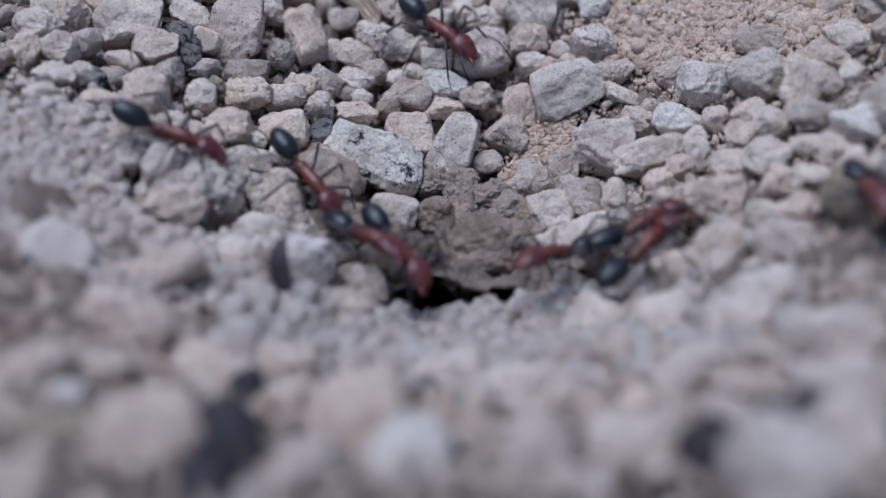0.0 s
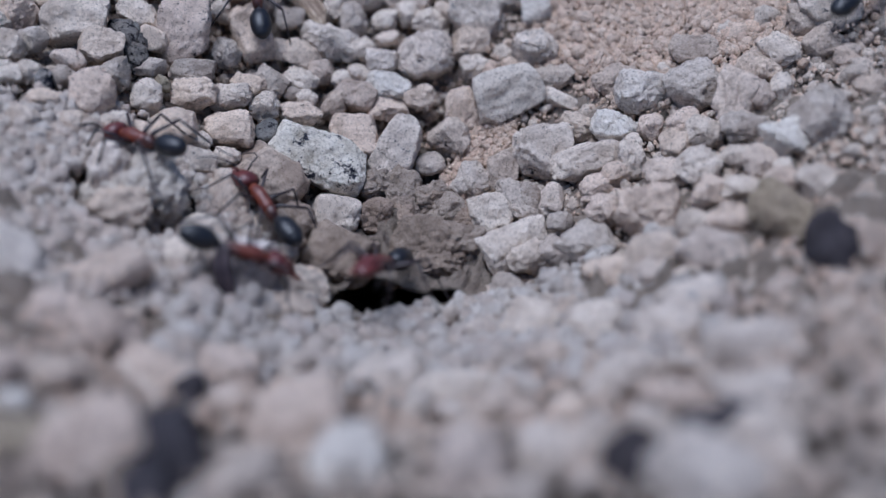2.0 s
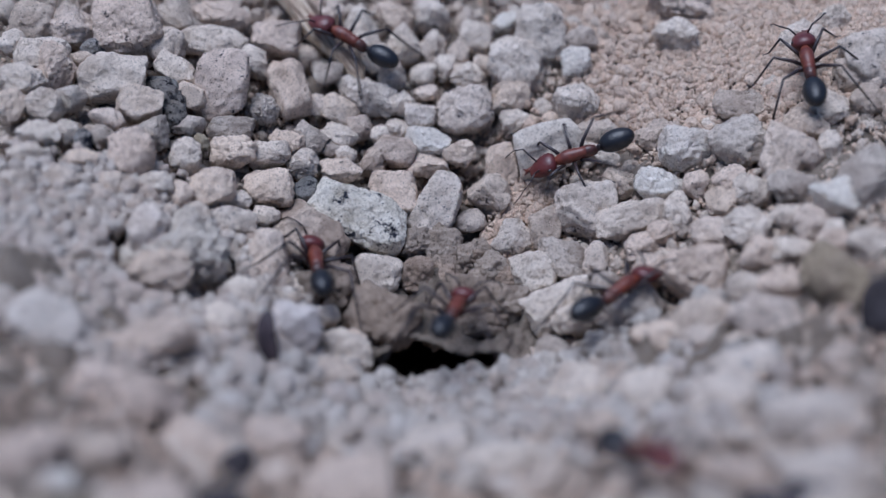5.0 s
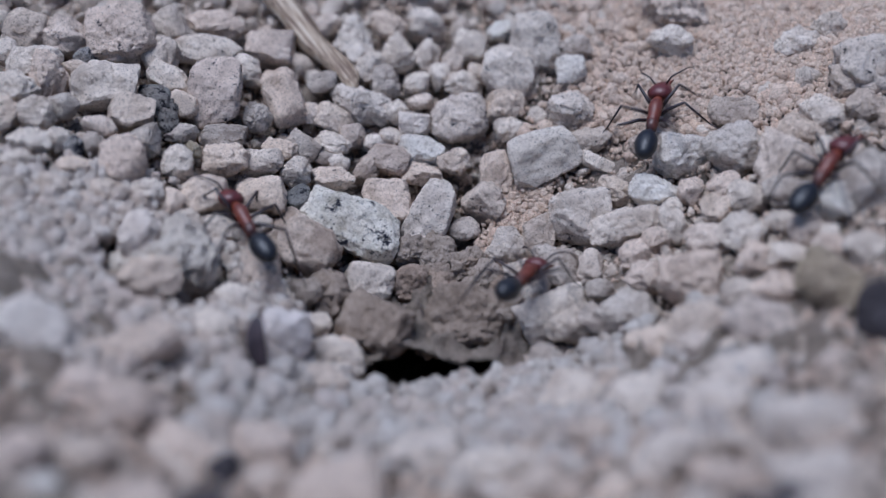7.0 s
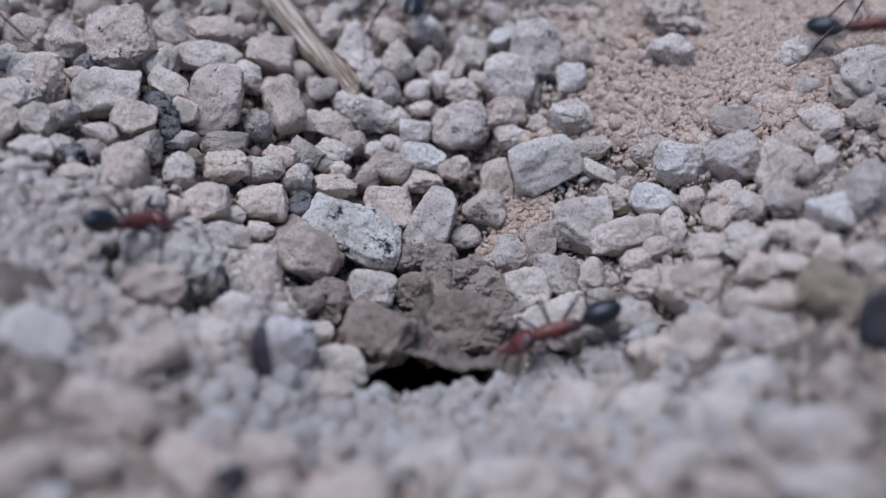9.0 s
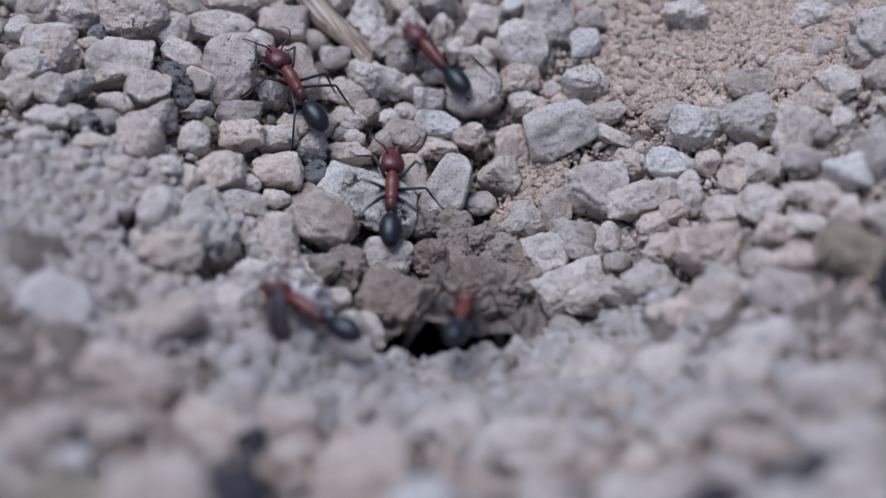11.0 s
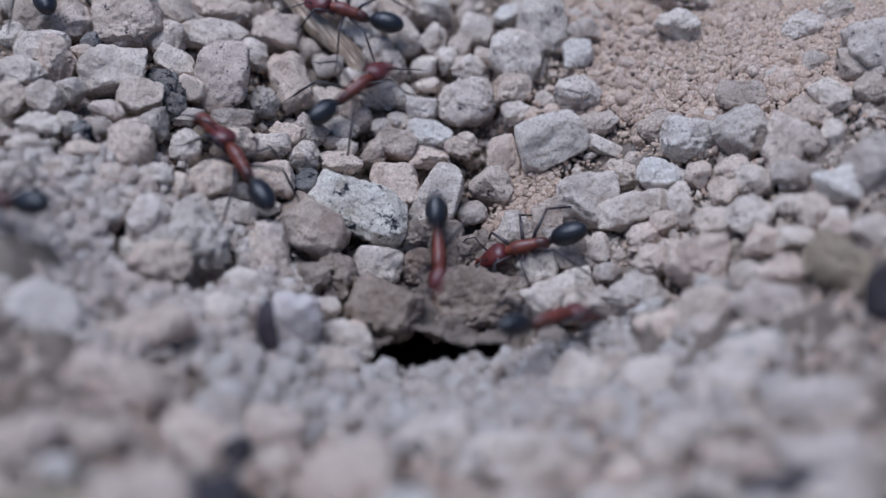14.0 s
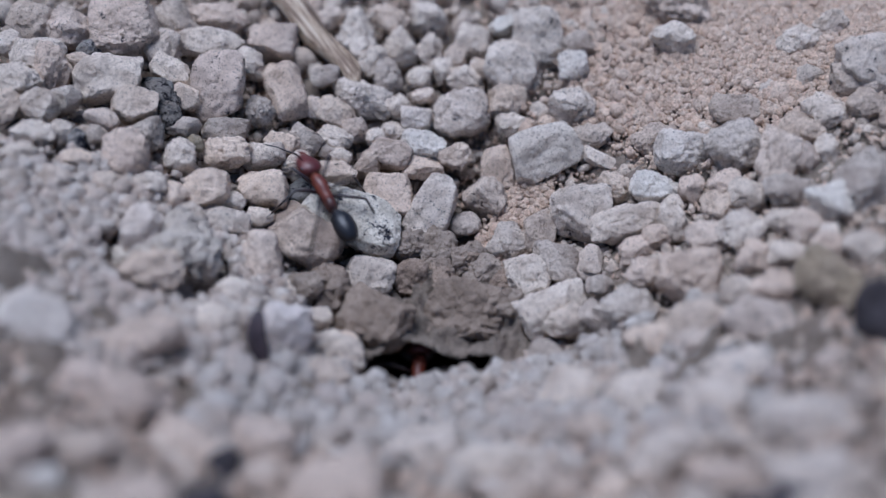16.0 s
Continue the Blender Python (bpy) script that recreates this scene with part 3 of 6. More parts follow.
pebble(-6.5, 30.9, 2.5, 2.5, 2.2, 2.3, 0, "pale", 96, 0)
pebble(-5.0, 31.7, 2.7, 2.7, 2.3, 2.4, 0, "pale", 97, 0)
pebble(-10.0, 28.0, 1.9, 2.4, 2.0, 2.1, 0, "pale", 98, 0)
pebble(-5.1, 29.2, 1.6, 4.4, 3.1, 3.3, -15, "brown", 99, .4)
pebble(-7.4, 27.7, 1.3, 3.1, 3.0, 3.1, 0, "brown", 100, 0)
pebble(-1.8, 30.4, 1.9, 4.9, 3.3, 3.4, -8, "white", 101, .2)
pebble(-1.8, 28.2, 0.7, 4.1, 2.6, 2.7, 0, "pale", 102, 0)
pebble(-15.7, 27.6, 3.7, 3.9, 2.5, 2.6, -10, "pale", 103, 0)
pebble(-17.2, 25.3, 3.7, 4.3, 2.7, 2.8, 0, "pale", 104, .2)
pebble(-14.0, 25.7, 2.4, 3.4, 3.2, 3.3, 0, "pale", 105, 0)
pebble(-13.0, 33.0, 4.7, 1.9, 2.3, 2.0, 0, "pale", 106, 0)
pebble(-10.5, 26.2, 1.4, 4.6, 2.5, 2.6, -5, "grey", 107, 0)
pebble(-13.7, 22.6, 1.2, 2.9, 3.0, 3.0, 0, "dark", 108, 0)
pebble(-16.9, 21.4, 2.4, 5.0, 3.9, 4.1, 0, "pale", 109, .2)
pebble(-21.5, 19.0, 4.0, 4.3, 3.7, 3.9, 20, "pale", 110, .4)
pebble(-19.5, 19.0, 2.8, 2.7, 1.9, 2.0, 0, "pale", 111, 0)
pebble(-16.8, 18.6, 1.2, 2.7, 2.1, 2.2, 0, "pale", 112, 0)
pebble(-19.9, 16.7, 2.3, 5.3, 2.3, 2.4, -8, "grey", 113, .3)
# tan-grey itself; the brown also stands for less sky light in the crater
pebble(-12.9, 18.3, -0.5, 7.4, 4.9, 5.1, -36, "brown", 114, .6, label="large smooth pale slab leaning above the hole, toned for shade")
pebble(-8.1, 21.6, -0.8, 10.2, 5.7, 5.9, -28, "spotted", 115, .9, label="long grey stone with dark spots and a white patch")
# a pale stone, greyed to stand for the crater's shade
pebble(-5.1, 24.9, -0.3, 4.7, 4.3, 4.6, 0, "pale", 116, .3)
pebble(-3.3, 23.4, -1.5, 1.9, 1.9, 2.0, 0, "pale", 117, 0)
# pale too, its grey tone puts the wall's shade into the colour
pebble(-0.6, 23.6, -1.5, 4.4, 7.5, 4.7, -28, "grey", 118, .6, label="upright narrow pale stone set into the wall, greyed for shade")
pebble(-16.4, 13.8, 0.1, 4.0, 5.3, 4.2, 12, "pale", 119, .4)
pebble(-6.5, 16.1, -3.5, 5.0, 3.5, 3.7, -12, "pale", 120, .4)
pebble(1.4, 29.5, 1.3, 3.7, 2.8, 2.9, -15, "pale", 121, 0)
pebble(1.8, 33.8, 3.6, 6.1, 4.9, 5.1, -4, "grey", 122, .1, label="rounded pitted grey stone with shaded foot")
pebble(3.2, 42.1, 7.5, 3.5, 3.7, 3.6, -20, "pale", 123, .4)
pebble(1.3, 40.7, 6.7, 2.4, 3.0, 2.5, 0, "pale", 124, 0)
pebble(6.6, 43.9, 8.4, 3.5, 2.1, 2.2, 10, "white", 125, .3)
pebble(7.3, 38.7, 6.4, 5.8, 5.5, 5.8, -20, "grey", 126, .3)
pebble(4.0, 39.0, 6.0, 2.6, 2.4, 2.5, 0, "pale", 127, 0)
pebble(2.5, 37.9, 5.4, 4.3, 2.8, 2.9, -8, "pale", 128, 0)
pebble(9.9, 41.8, 8.1, 5.1, 6.3, 5.4, 0, "grey", 129, .2)
pebble(13.5, 38.0, 6.8, 3.1, 3.1, 3.3, 0, "white", 130, .2)
pebble(13.3, 33.2, 4.7, 4.6, 4.3, 4.5, 0, "grey", 131, 0)
pebble(14.3, 40.3, 7.9, 4.1, 3.4, 3.6, 0, "brown", 132, 0)
pebble(6.6, 35.0, 4.4, 4.1, 3.5, 3.6, 0, "pale", 133, 0)
pebble(7.0, 32.6, 3.1, 2.9, 2.6, 2.7, 0, "pale", 134, 0)
pebble(10.3, 28.8, 2.0, 7.3, 5.3, 5.5, 20, "white", 135, .9, label="large white angular block with a shaded underside")
pebble(5.6, 28.0, 0.7, 3.3, 4.5, 3.5, 15, "pale", 136, .4)
pebble(14.7, 29.6, 3.4, 4.9, 3.1, 3.3, 0, "pale", 137, 0)
pebble(15.5, 27.3, 2.4, 4.0, 1.5, 1.6, -25, "pale", 138, .6)
# grey in place of pale, for the dimmer light down the crater
pebble(4.4, 25.3, -0.8, 4.6, 4.5, 4.7, -30, "grey", 139, .5)
pebble(2.5, 22.8, -2.3, 3.0, 2.7, 2.8, 0, "brown", 140, 0)
pebble(13.3, 21.8, -0.3, 6.1, 5.7, 5.9, 0, "grey", 141, .3)
pebble(17.5, 18.9, 0.6, 7.7, 3.7, 3.9, 8, "pale", 142, .5)
pebble(6.6, 20.7, -2.9, 4.5, 3.8, 4.0, 0, "brown", 143, 0)
# a pale stone given the brown tone as crater shade, not soil
pebble(9.8, 21.1, -2.1, 3.5, 5.1, 3.6, 0, "brown", 144, .5)
pebble(11.1, 17.3, -2.8, 4.9, 4.0, 4.1, -5, "brown", 145, .3)
pebble(14.0, 16.0, -1.9, 2.5, 3.6, 2.6, -15, "pale", 146, 0)
pebble(8.2, 16.4, -4.1, 4.3, 4.5, 4.5, 15, "white", 147, .3)
pebble(10.4, 11.9, -4.0, 7.2, 4.3, 4.5, 26, "pale", 148, .3, label="large pale block at the hole's edge")
pebble(14.5, 12.9, -2.1, 2.7, 2.3, 2.4, 25, "brown", 149, 0)
pebble(20.5, 21.7, 2.6, 5.2, 3.1, 3.2, -8, "white", 150, .3)
pebble(16.9, 23.4, 1.6, 3.3, 3.3, 3.4, 0, "pale", 151, 0)
pebble(23.4, 24.8, 4.8, 5.7, 4.6, 4.8, -8, "white", 152, .2)
pebble(20.8, 27.8, 4.6, 4.9, 2.8, 3.0, 15, "brown", 153, 0)
pebble(27.7, 23.7, 6.2, 5.5, 4.9, 5.1, 20, "brown", 154, .1)
pebble(28.5, 28.3, 7.6, 5.5, 3.2, 3.4, 0, "brown", 155, .2)
pebble(26.2, 20.1, 4.6, 3.3, 2.4, 2.5, 12, "pale", 156, 0)
pebble(21.5, 17.3, 2.0, 2.6, 3.7, 2.7, 10, "pale", 157, 0)
pebble(21.7, 19.3, 2.5, 2.3, 2.3, 2.4, 0, "pale", 158, 0)
pebble(23.4, 20.6, 3.5, 2.5, 2.8, 2.6, 0, "pale", 159, 0)
pebble(23.6, 38.2, 9.7, 4.4, 3.8, 3.8, 0, "pale", 160, 0)
pebble(24.8, 42.8, 11.6, 7.8, 4.2, 4.2, -5, "grey", 161, 0.2, 0.13, label="rough grey stone with dark blotches on the sand")
pebble(35.7, 35.7, 11.0, 5.6, 3.8, 3.8, 15, "pale", 162, 0)
pebble(40.7, 29.2, 12.1, 6.7, 6.0, 6.0, 10, "grey", 330, 0.2)
pebble(39.1, 37.5, 12.1, 3.4, 2.8, 2.8, 30, "pale", 331, 0.2)
pebble(39.7, 28.0, 11.0, 6.0, 4.0, 4.2, 0, "grey", 163, .3)
pebble(39.4, 24.6, 10.5, 4.1, 3.1, 3.2, 0, "brown", 164, 0)
pebble(36.1, 24.6, 9.6, 4.5, 3.8, 3.9, 0, "pale", 165, 0)
pebble(33.3, 23.2, 8.3, 4.6, 3.8, 4.0, 0, "pale", 166, 0)
pebble(31.1, 20.1, 6.9, 4.4, 6.8, 4.6, 0, "pale", 167, .2)
pebble(31.2, 16.2, 6.2, 5.4, 3.2, 3.4, -10, "brown", 168, 0)
pebble(33.2, 19.7, 7.6, 2.9, 3.1, 3.1, 0, "brown", 169, 0)
pebble(35.0, 20.0, 8.4, 2.5, 2.8, 2.6, 0, "pale", 170, 0)
pebble(37.1, 14.2, 8.8, 5.7, 6.0, 6.0, 0, "brown", 171, 0)
pebble(34.5, 13.0, 7.4, 5.2, 3.7, 3.9, 15, "white", 172, 0)
pebble(31.7, 11.1, 6.1, 3.5, 3.8, 3.7, 10, "pale", 173, 0)
pebble(33.1, 9.4, 6.5, 2.1, 2.2, 2.2, 0, "pale", 174, 0)
pebble(28.0, 17.4, 5.0, 3.6, 3.7, 3.7, 0, "pale", 175, 0)
pebble(25.4, 17.5, 3.8, 3.1, 3.0, 3.2, 0, "pale", 176, 0)
pebble(24.2, 14.0, 2.8, 4.2, 3.1, 3.2, 0, "pale", 177, 0)
pebble(26.8, 13.2, 4.0, 4.9, 4.2, 4.4, 0, "pale", 178, 0)
pebble(30.0, 13.2, 5.3, 3.4, 2.2, 2.3, 0, "pale", 179, 0)
pebble(18.0, 15.3, -0.0, 3.7, 3.0, 3.1, 20, "pale", 180, 0)
pebble(19.8, 16.3, 1.0, 3.3, 2.6, 2.7, 30, "pale", 181, 0)
pebble(22.0, 10.0, 1.6, 5.8, 4.6, 4.8, 0, "pale", 182, 0)
pebble(18.6, 12.1, -0.0, 4.3, 3.3, 3.4, 0, "pale", 183, 0)
pebble(16.3, 8.6, -1.2, 6.2, 3.8, 4.0, 0, "brown", 184, 0)
pebble(31.7, 3.2, 6.2, 6.6, 5.1, 5.3, -30, "tan", 185, 0, label="large tan rounded stone on the crater's side")
pebble(33.8, -3.3, 7.8, 4.3, 6.7, 4.5, 15, "slate", 186, 0, label="dark blue-grey stone beside a tan stone")
pebble(27.1, 9.5, 3.8, 3.7, 3.2, 3.3, 0, "pale", 187, 0)
pebble(28.0, 5.0, 4.3, 4.1, 3.1, 3.2, 0, "pale", 188, 0)
pebble(25.5, 5.7, 3.1, 4.1, 3.1, 3.2, 0, "pale", 189, 0)
pebble(29.6, 8.8, 4.9, 3.7, 2.4, 2.5, 0, "pale", 190, 0)
pebble(32.5, 7.8, 6.3, 3.1, 2.6, 2.7, 0, "pale", 191, 0)
pebble(35.1, 6.1, 7.5, 4.1, 3.1, 3.3, 0, "pale", 192, 0)
pebble(21.8, 2.9, 1.7, 6.6, 4.6, 4.8, 0, "pale", 193, 0)
pebble(18.2, 2.7, 0.1, 5.6, 3.5, 3.7, 0, "pale", 194, 0)
pebble(-26.4, 11.9, 4.5, 4.6, 5.0, 4.8, 0, "white", 195, 0)
pebble(-23.8, 11.0, 2.6, 9.6, 7.6, 6.8, 8, "white", 296, 0, 0.13, label="large pale knobbly lump on the crater's side")
pebble(-24.6, 7.8, 3.2, 5.7, 4.2, 4.4, 0, "pale", 197, 0)
pebble(-13.1, 3.7, 0.5, 4.7, 4.4, 4.4, 0, "chalk", 198, 0, label="small bright white pebble beside a dark husk")
pebble(-17.2, 7.6, 0.4, 5.2, 3.2, 3.4, -10, "pale", 199, 0)
pebble(-18.7, 3.1, 1.6, 4.5, 3.5, 3.7, 0, "pale", 200, 0)
pebble(-37.0, 13.0, 8.8, 2.8, 2.3, 2.4, 0, "pale", 201, 0)
pebble(-33.9, 14.6, 8.0, 3.2, 2.7, 2.8, 0, "pale", 202, 0)
pebble(-29.9, 16.0, 6.7, 3.0, 2.3, 2.4, 12, "pale", 203, 0)
pebble(-37.2, 16.4, 9.4, 3.4, 2.4, 2.6, 10, "pale", 204, 0)
pebble(-32.6, 17.6, 8.2, 3.3, 2.3, 2.5, -8, "pale", 205, 0)
pebble(-26.3, 17.3, 5.7, 3.3, 2.4, 2.6, 0, "pale", 206, 0)
pebble(-24.3, 17.2, 4.8, 2.4, 2.9, 2.6, 0, "pale", 207, 0)
pebble(-22.7, 15.8, 3.5, 3.0, 2.4, 2.5, 0, "pale", 208, 0)
pebble(-9.0, 5.0, -3.2, 5.7, 3.1, 3.3, -10, "pale", 209, 0)
pebble(-10.5, 0.4, -1.7, 6.0, 3.0, 3.1, 0, "pale", 210, 0)
pebble(-5.6, 9.8, -3.6, 6.8, 5.9, 5.5, -8, "earth", 311, 0.35, 0.12, "earth_clod", label="large caked earth clod standing over the hole")
pebble(1.7, 12.2, -5.5, 9.6, 6.6, 6.0, -6, "earth", 312, 0.3, 0.13, "earth_clod", label="wall of caked earth over the dark hole")
pebble(4.5, 12.4, -3.8, 5.9, 3.0, 3.6, -8, "earth", 313, 0.1, 0.16, "earth_clod", label="overhanging ledge of caked earth")
pebble(5.5, 11.4, -7.1, 3.1, 3.5, 3.0, 10, "earth", 314, 0, 0.15, "earth_clod")
pebble(-0.3, 20.1, -3.3, 3.7, 3.8, 3.3, -20, "earth", 315, 0.3, 0.12, "earth_clod")
pebble(-2.7, 16.2, -4.1, 3.5, 3.4, 3.0, 15, "earth", 316, 0.1, 0.14, "earth_clod")
pebble(2.8, 18.9, -4.0, 3.9, 4.0, 3.5, 5, "earth", 317, 0.1, 0.15, "earth_clod")
pebble(0.1, 16.8, -4.4, 3.2, 2.7, 2.4, -15, "earth", 318, 0, 0.15, "earth_clod")
pebble(-10.0, 13.3, -2.9, 3.8, 4.7, 4.0, 0, "earth", 319, 0, 0.15, "earth_clod")
pebble(5.9, 16.5, -4.6, 3.4, 2.7, 2.4, 20, "earth", 320, 0.1, 0.15, "earth_clod")
pebble(-0.5, 18.0, -4.2, 4.0, 2.9, 3.0, 20, "earth", 212, 0, 0.11, "earth_clod")
pebble(2.8, 18.7, -4.1, 3.8, 3.2, 3.4, -20, "earth", 213, 0, 0.11, "earth_clod")
pebble(-2.9, 19.9, -3.0, 4.0, 3.2, 3.4, 0, "earth", 214, 0, 0.11, "earth_clod")
pebble(-12.3, 12.3, -2.2, 3.3, 3.3, 3.4, 0, "earth", 215, 0, 0.11, "earth_clod")
pebble(-13.5, 11.4, -1.8, 1.9, 3.0, 2.0, 0, "pale", 217, 0)
pebble(4.1, 17.1, -4.6, 5.1, 4.0, 4.2, 0, "earth", 218, 0, 0.11, "earth_clod")
pebble(-23.9, -8.5, 4.6, 9.2, 3.7, 3.9, -15, "grey", 219, 0.1)
pebble(-31.3, -2.3, 6.3, 6.8, 4.6, 4.8, -15, "white", 220, 0.05)
pebble(-24.0, -2.2, 3.4, 8.7, 4.2, 4.4, 21, "grey", 221, 0.05)
pebble(-28.1, -19.1, 9.1, 6.2, 3.1, 3.3, 31, "pale", 222, 0.05)
pebble(-25.2, -21.1, 8.9, 2.6, 1.9, 1.9, 9, "white", 223, 0)
pebble(-24.4, -17.3, 7.4, 5.2, 3.3, 3.4, -3, "pale", 224, 0.05)
pebble(-17.6, -13.7, 4.1, 6.4, 3.6, 3.8, -30, "pale", 226, 0.05)
pebble(-18.7, -14.8, 4.8, 3.4, 1.6, 1.7, -43, "pale", 227, 0)
pebble(-13.0, -10.7, 1.8, 4.9, 3.8, 3.9, -15, "grey", 228, 0.05)
pebble(-15.8, -14.0, 3.7, 3.4, 2.7, 2.8, 23, "pale", 229, 0)
pebble(11.1, -0.8, -2.4, 6.0, 4.8, 5.0, -12, "pale", 230, 0.05)
pebble(-7.2, -19.0, 4.1, 6.9, 7.7, 7.2, -1, "pale", 231, 0.05, label="large pale stone on the near slope")
pebble(-7.1, -15.9, 2.8, 2.6, 2.3, 2.4, -7, "pale", 232, 0)
# these dark stones stand for a dark streak down the near slope
pebble(-14.0, -25.2, 7.9, 3.7, 7.5, 3.9, 8, "slate", 233, 0.2, label="dark blue-grey stone half buried, put for a dark streak")
pebble(-14.9, -28.6, 9.4, 3.2, 3.9, 3.4, 20, "slate", 234, 0.4)
pebble(-17.3, -24.6, 8.3, 2.5, 2.2, 2.3, -8, "pale", 235, 0)
pebble(-15.0, -15.2, 4.0, 2.5, 2.3, 2.4, 20, "slate", 236, 0.5)
pebble(-12.1, -15.9, 3.6, 3.2, 2.4, 2.5, 0, "pale", 237, 0)
pebble(-24.3, -25.0, 9.8, 6.0, 2.9, 3.0, -4, "tan", 238, 0.3)
pebble(-22.3, -25.7, 9.7, 2.9, 1.9, 2.0, 15, "grey", 239, 0)
pebble(-19.1, -24.7, 8.7, 6.9, 5.5, 5.8, 21, "pale", 240, 0.05)
pebble(-24.9, -31.0, 11.2, 4.6, 3.8, 4.0, 11, "pale", 241, 0.05)
pebble(-9.4, -27.7, 8.4, 5.1, 3.7, 3.9, 25, "pale", 242, 0.05)
pebble(-11.9, -31.0, 9.9, 1.6, 2.1, 1.6, -38, "white", 243, 0)
pebble(-1.4, -9.7, -0.6, 6.4, 4.3, 4.5, 26, "grey", 244, 0.05)
pebble(4.4, -11.4, 0.4, 6.6, 2.9, 3.0, 4, "pale", 245, 0.05)
pebble(4.0, -15.8, 2.4, 2.9, 1.6, 1.7, -13, "grey", 246, 0)
pebble(-3.2, -23.9, 6.1, 5.0, 5.7, 5.3, 28, "white", 247, 0.05)
pebble(-1.4, -22.0, 5.2, 2.1, 1.9, 2.0, 46, "pale", 248, 0)
pebble(4.5, -25.3, 6.9, 6.1, 6.1, 6.4, -29, "grey", 249, 0.05)
pebble(7.4, -16.0, 2.8, 5.6, 3.4, 3.6, 19, "grey", 250, 0.05)
pebble(9.9, -12.9, 1.9, 3.4, 1.7, 1.8, -35, "white", 251, 0)
pebble(11.6, -7.9, 0.3, 4.0, 3.2, 3.3, 25, "grey", 252, 0.05)
pebble(15.6, -4.3, 0.3, 5.0, 4.5, 4.7, -6, "pale", 254, 0.05)
pebble(16.7, -2.8, 0.3, 3.9, 2.4, 2.5, 41, "pale", 255, 0)
pebble(16.1, -13.9, 3.8, 6.5, 3.3, 3.5, 30, "grey", 256, 0.05)
pebble(10.2, -22.9, 6.3, 4.8, 3.8, 4.0, -9, "grey", 257, 0.05)
pebble(12.8, -22.4, 6.6, 2.6, 1.8, 1.8, 12, "pale", 258, 0)
pebble(14.0, -23.0, 7.0, 4.8, 3.6, 3.8, -29, "pale", 259, 0.05)
pebble(12.0, -17.5, 4.3, 3.4, 2.4, 2.6, 30, "pale", 260, 0)
pebble(19.0, -28.5, 9.9, 7.7, 5.8, 6.1, -23, "grey", 261, 0.05, label="large whitish rounded stone on the near slope")
# its dark colour stands for the shade in a crescent-shaped pit
pebble(21.6, -22.6, 8.5, 6.7, 2.7, 2.9, 11, "slate", 262, 0.1)
pebble(22.0, -24.8, 9.3, 2.6, 2.3, 2.4, -19, "grey", 263, 0)
# put in a gap of the slope, the gap's shade given as dark stone
pebble(15.2, -25.8, 8.4, 4.1, 4.4, 4.3, -20, "slate", 264, 0.3)
pebble(16.5, -26.5, 8.9, 2.5, 1.8, 1.9, 30, "grey", 265, 0)
pebble(19.6, -18.4, 6.4, 6.4, 2.3, 2.4, -6, "grey", 266, 0.05)
pebble(24.2, -19.6, 8.2, 6.4, 3.8, 4.0, -2, "grey", 267, 0.05)
pebble(20.7, -22.5, 8.3, 3.3, 2.4, 2.5, 10, "pale", 268, 0)
pebble(25.9, -13.0, 6.6, 8.0, 3.8, 3.9, 10, "grey", 269, 0.05)
pebble(21.0, -7.5, 3.2, 6.0, 3.9, 4.1, 19, "white", 270, 0.05)
pebble(21.2, -9.1, 3.7, 3.3, 2.3, 2.4, -48, "pale", 271, 0)
pebble(26.2, 1.2, 3.5, 7.0, 4.1, 4.3, -23, "grey", 272, 0.05)
pebble(21.1, 1.9, 1.2, 4.8, 3.4, 3.6, 10, "grey", 273, 0.05)
pebble(23.4, -3.9, 3.2, 5.8, 3.3, 3.4, 26, "grey", 274, 0.05)
pebble(23.5, -0.8, 2.7, 2.7, 2.4, 2.6, -12, "pale", 275, 0)
pebble(23.3, -25.7, 9.8, 3.8, 5.1, 3.9, 26, "pale", 276, 0.05)
pebble(19.9, -28.3, 10.0, 2.1, 2.0, 2.1, -19, "pale", 277, 0)
pebble(-32.9, 19.5, 8.7, 1.9, 2.9, 2.0, 10, "inky", 280, 0)
pebble(-34.6, 33.2, 11.1, 2.7, 2.1, 2.2, 10, "inky", 281, 0)
pebble(-27.2, 28.9, 9.0, 4.2, 2.4, 2.5, -40, "dark", 282, 0)
pebble(-25.9, 25.8, 8.0, 2.6, 3.5, 2.7, 30, "dark", 283, 0)
pebble(-23.2, 23.6, 6.2, 1.7, 1.7, 1.8, 0, "tan", 284, 0)
pebble(-11.3, 8.7, -2.8, 3.7, 2.3, 2.5, 10, "pale", 285, 0)
pebble(-8.6, 6.0, -3.4, 4.2, 2.9, 3.1, -30, "pale", 286, 0)
pebble(11.5, 9.3, -3.6, 4.3, 3.2, 3.4, 10, "pale", 287, 0)
pebble(13.9, 9.1, -2.5, 3.7, 3.0, 3.1, -20, "brown", 288, 0)


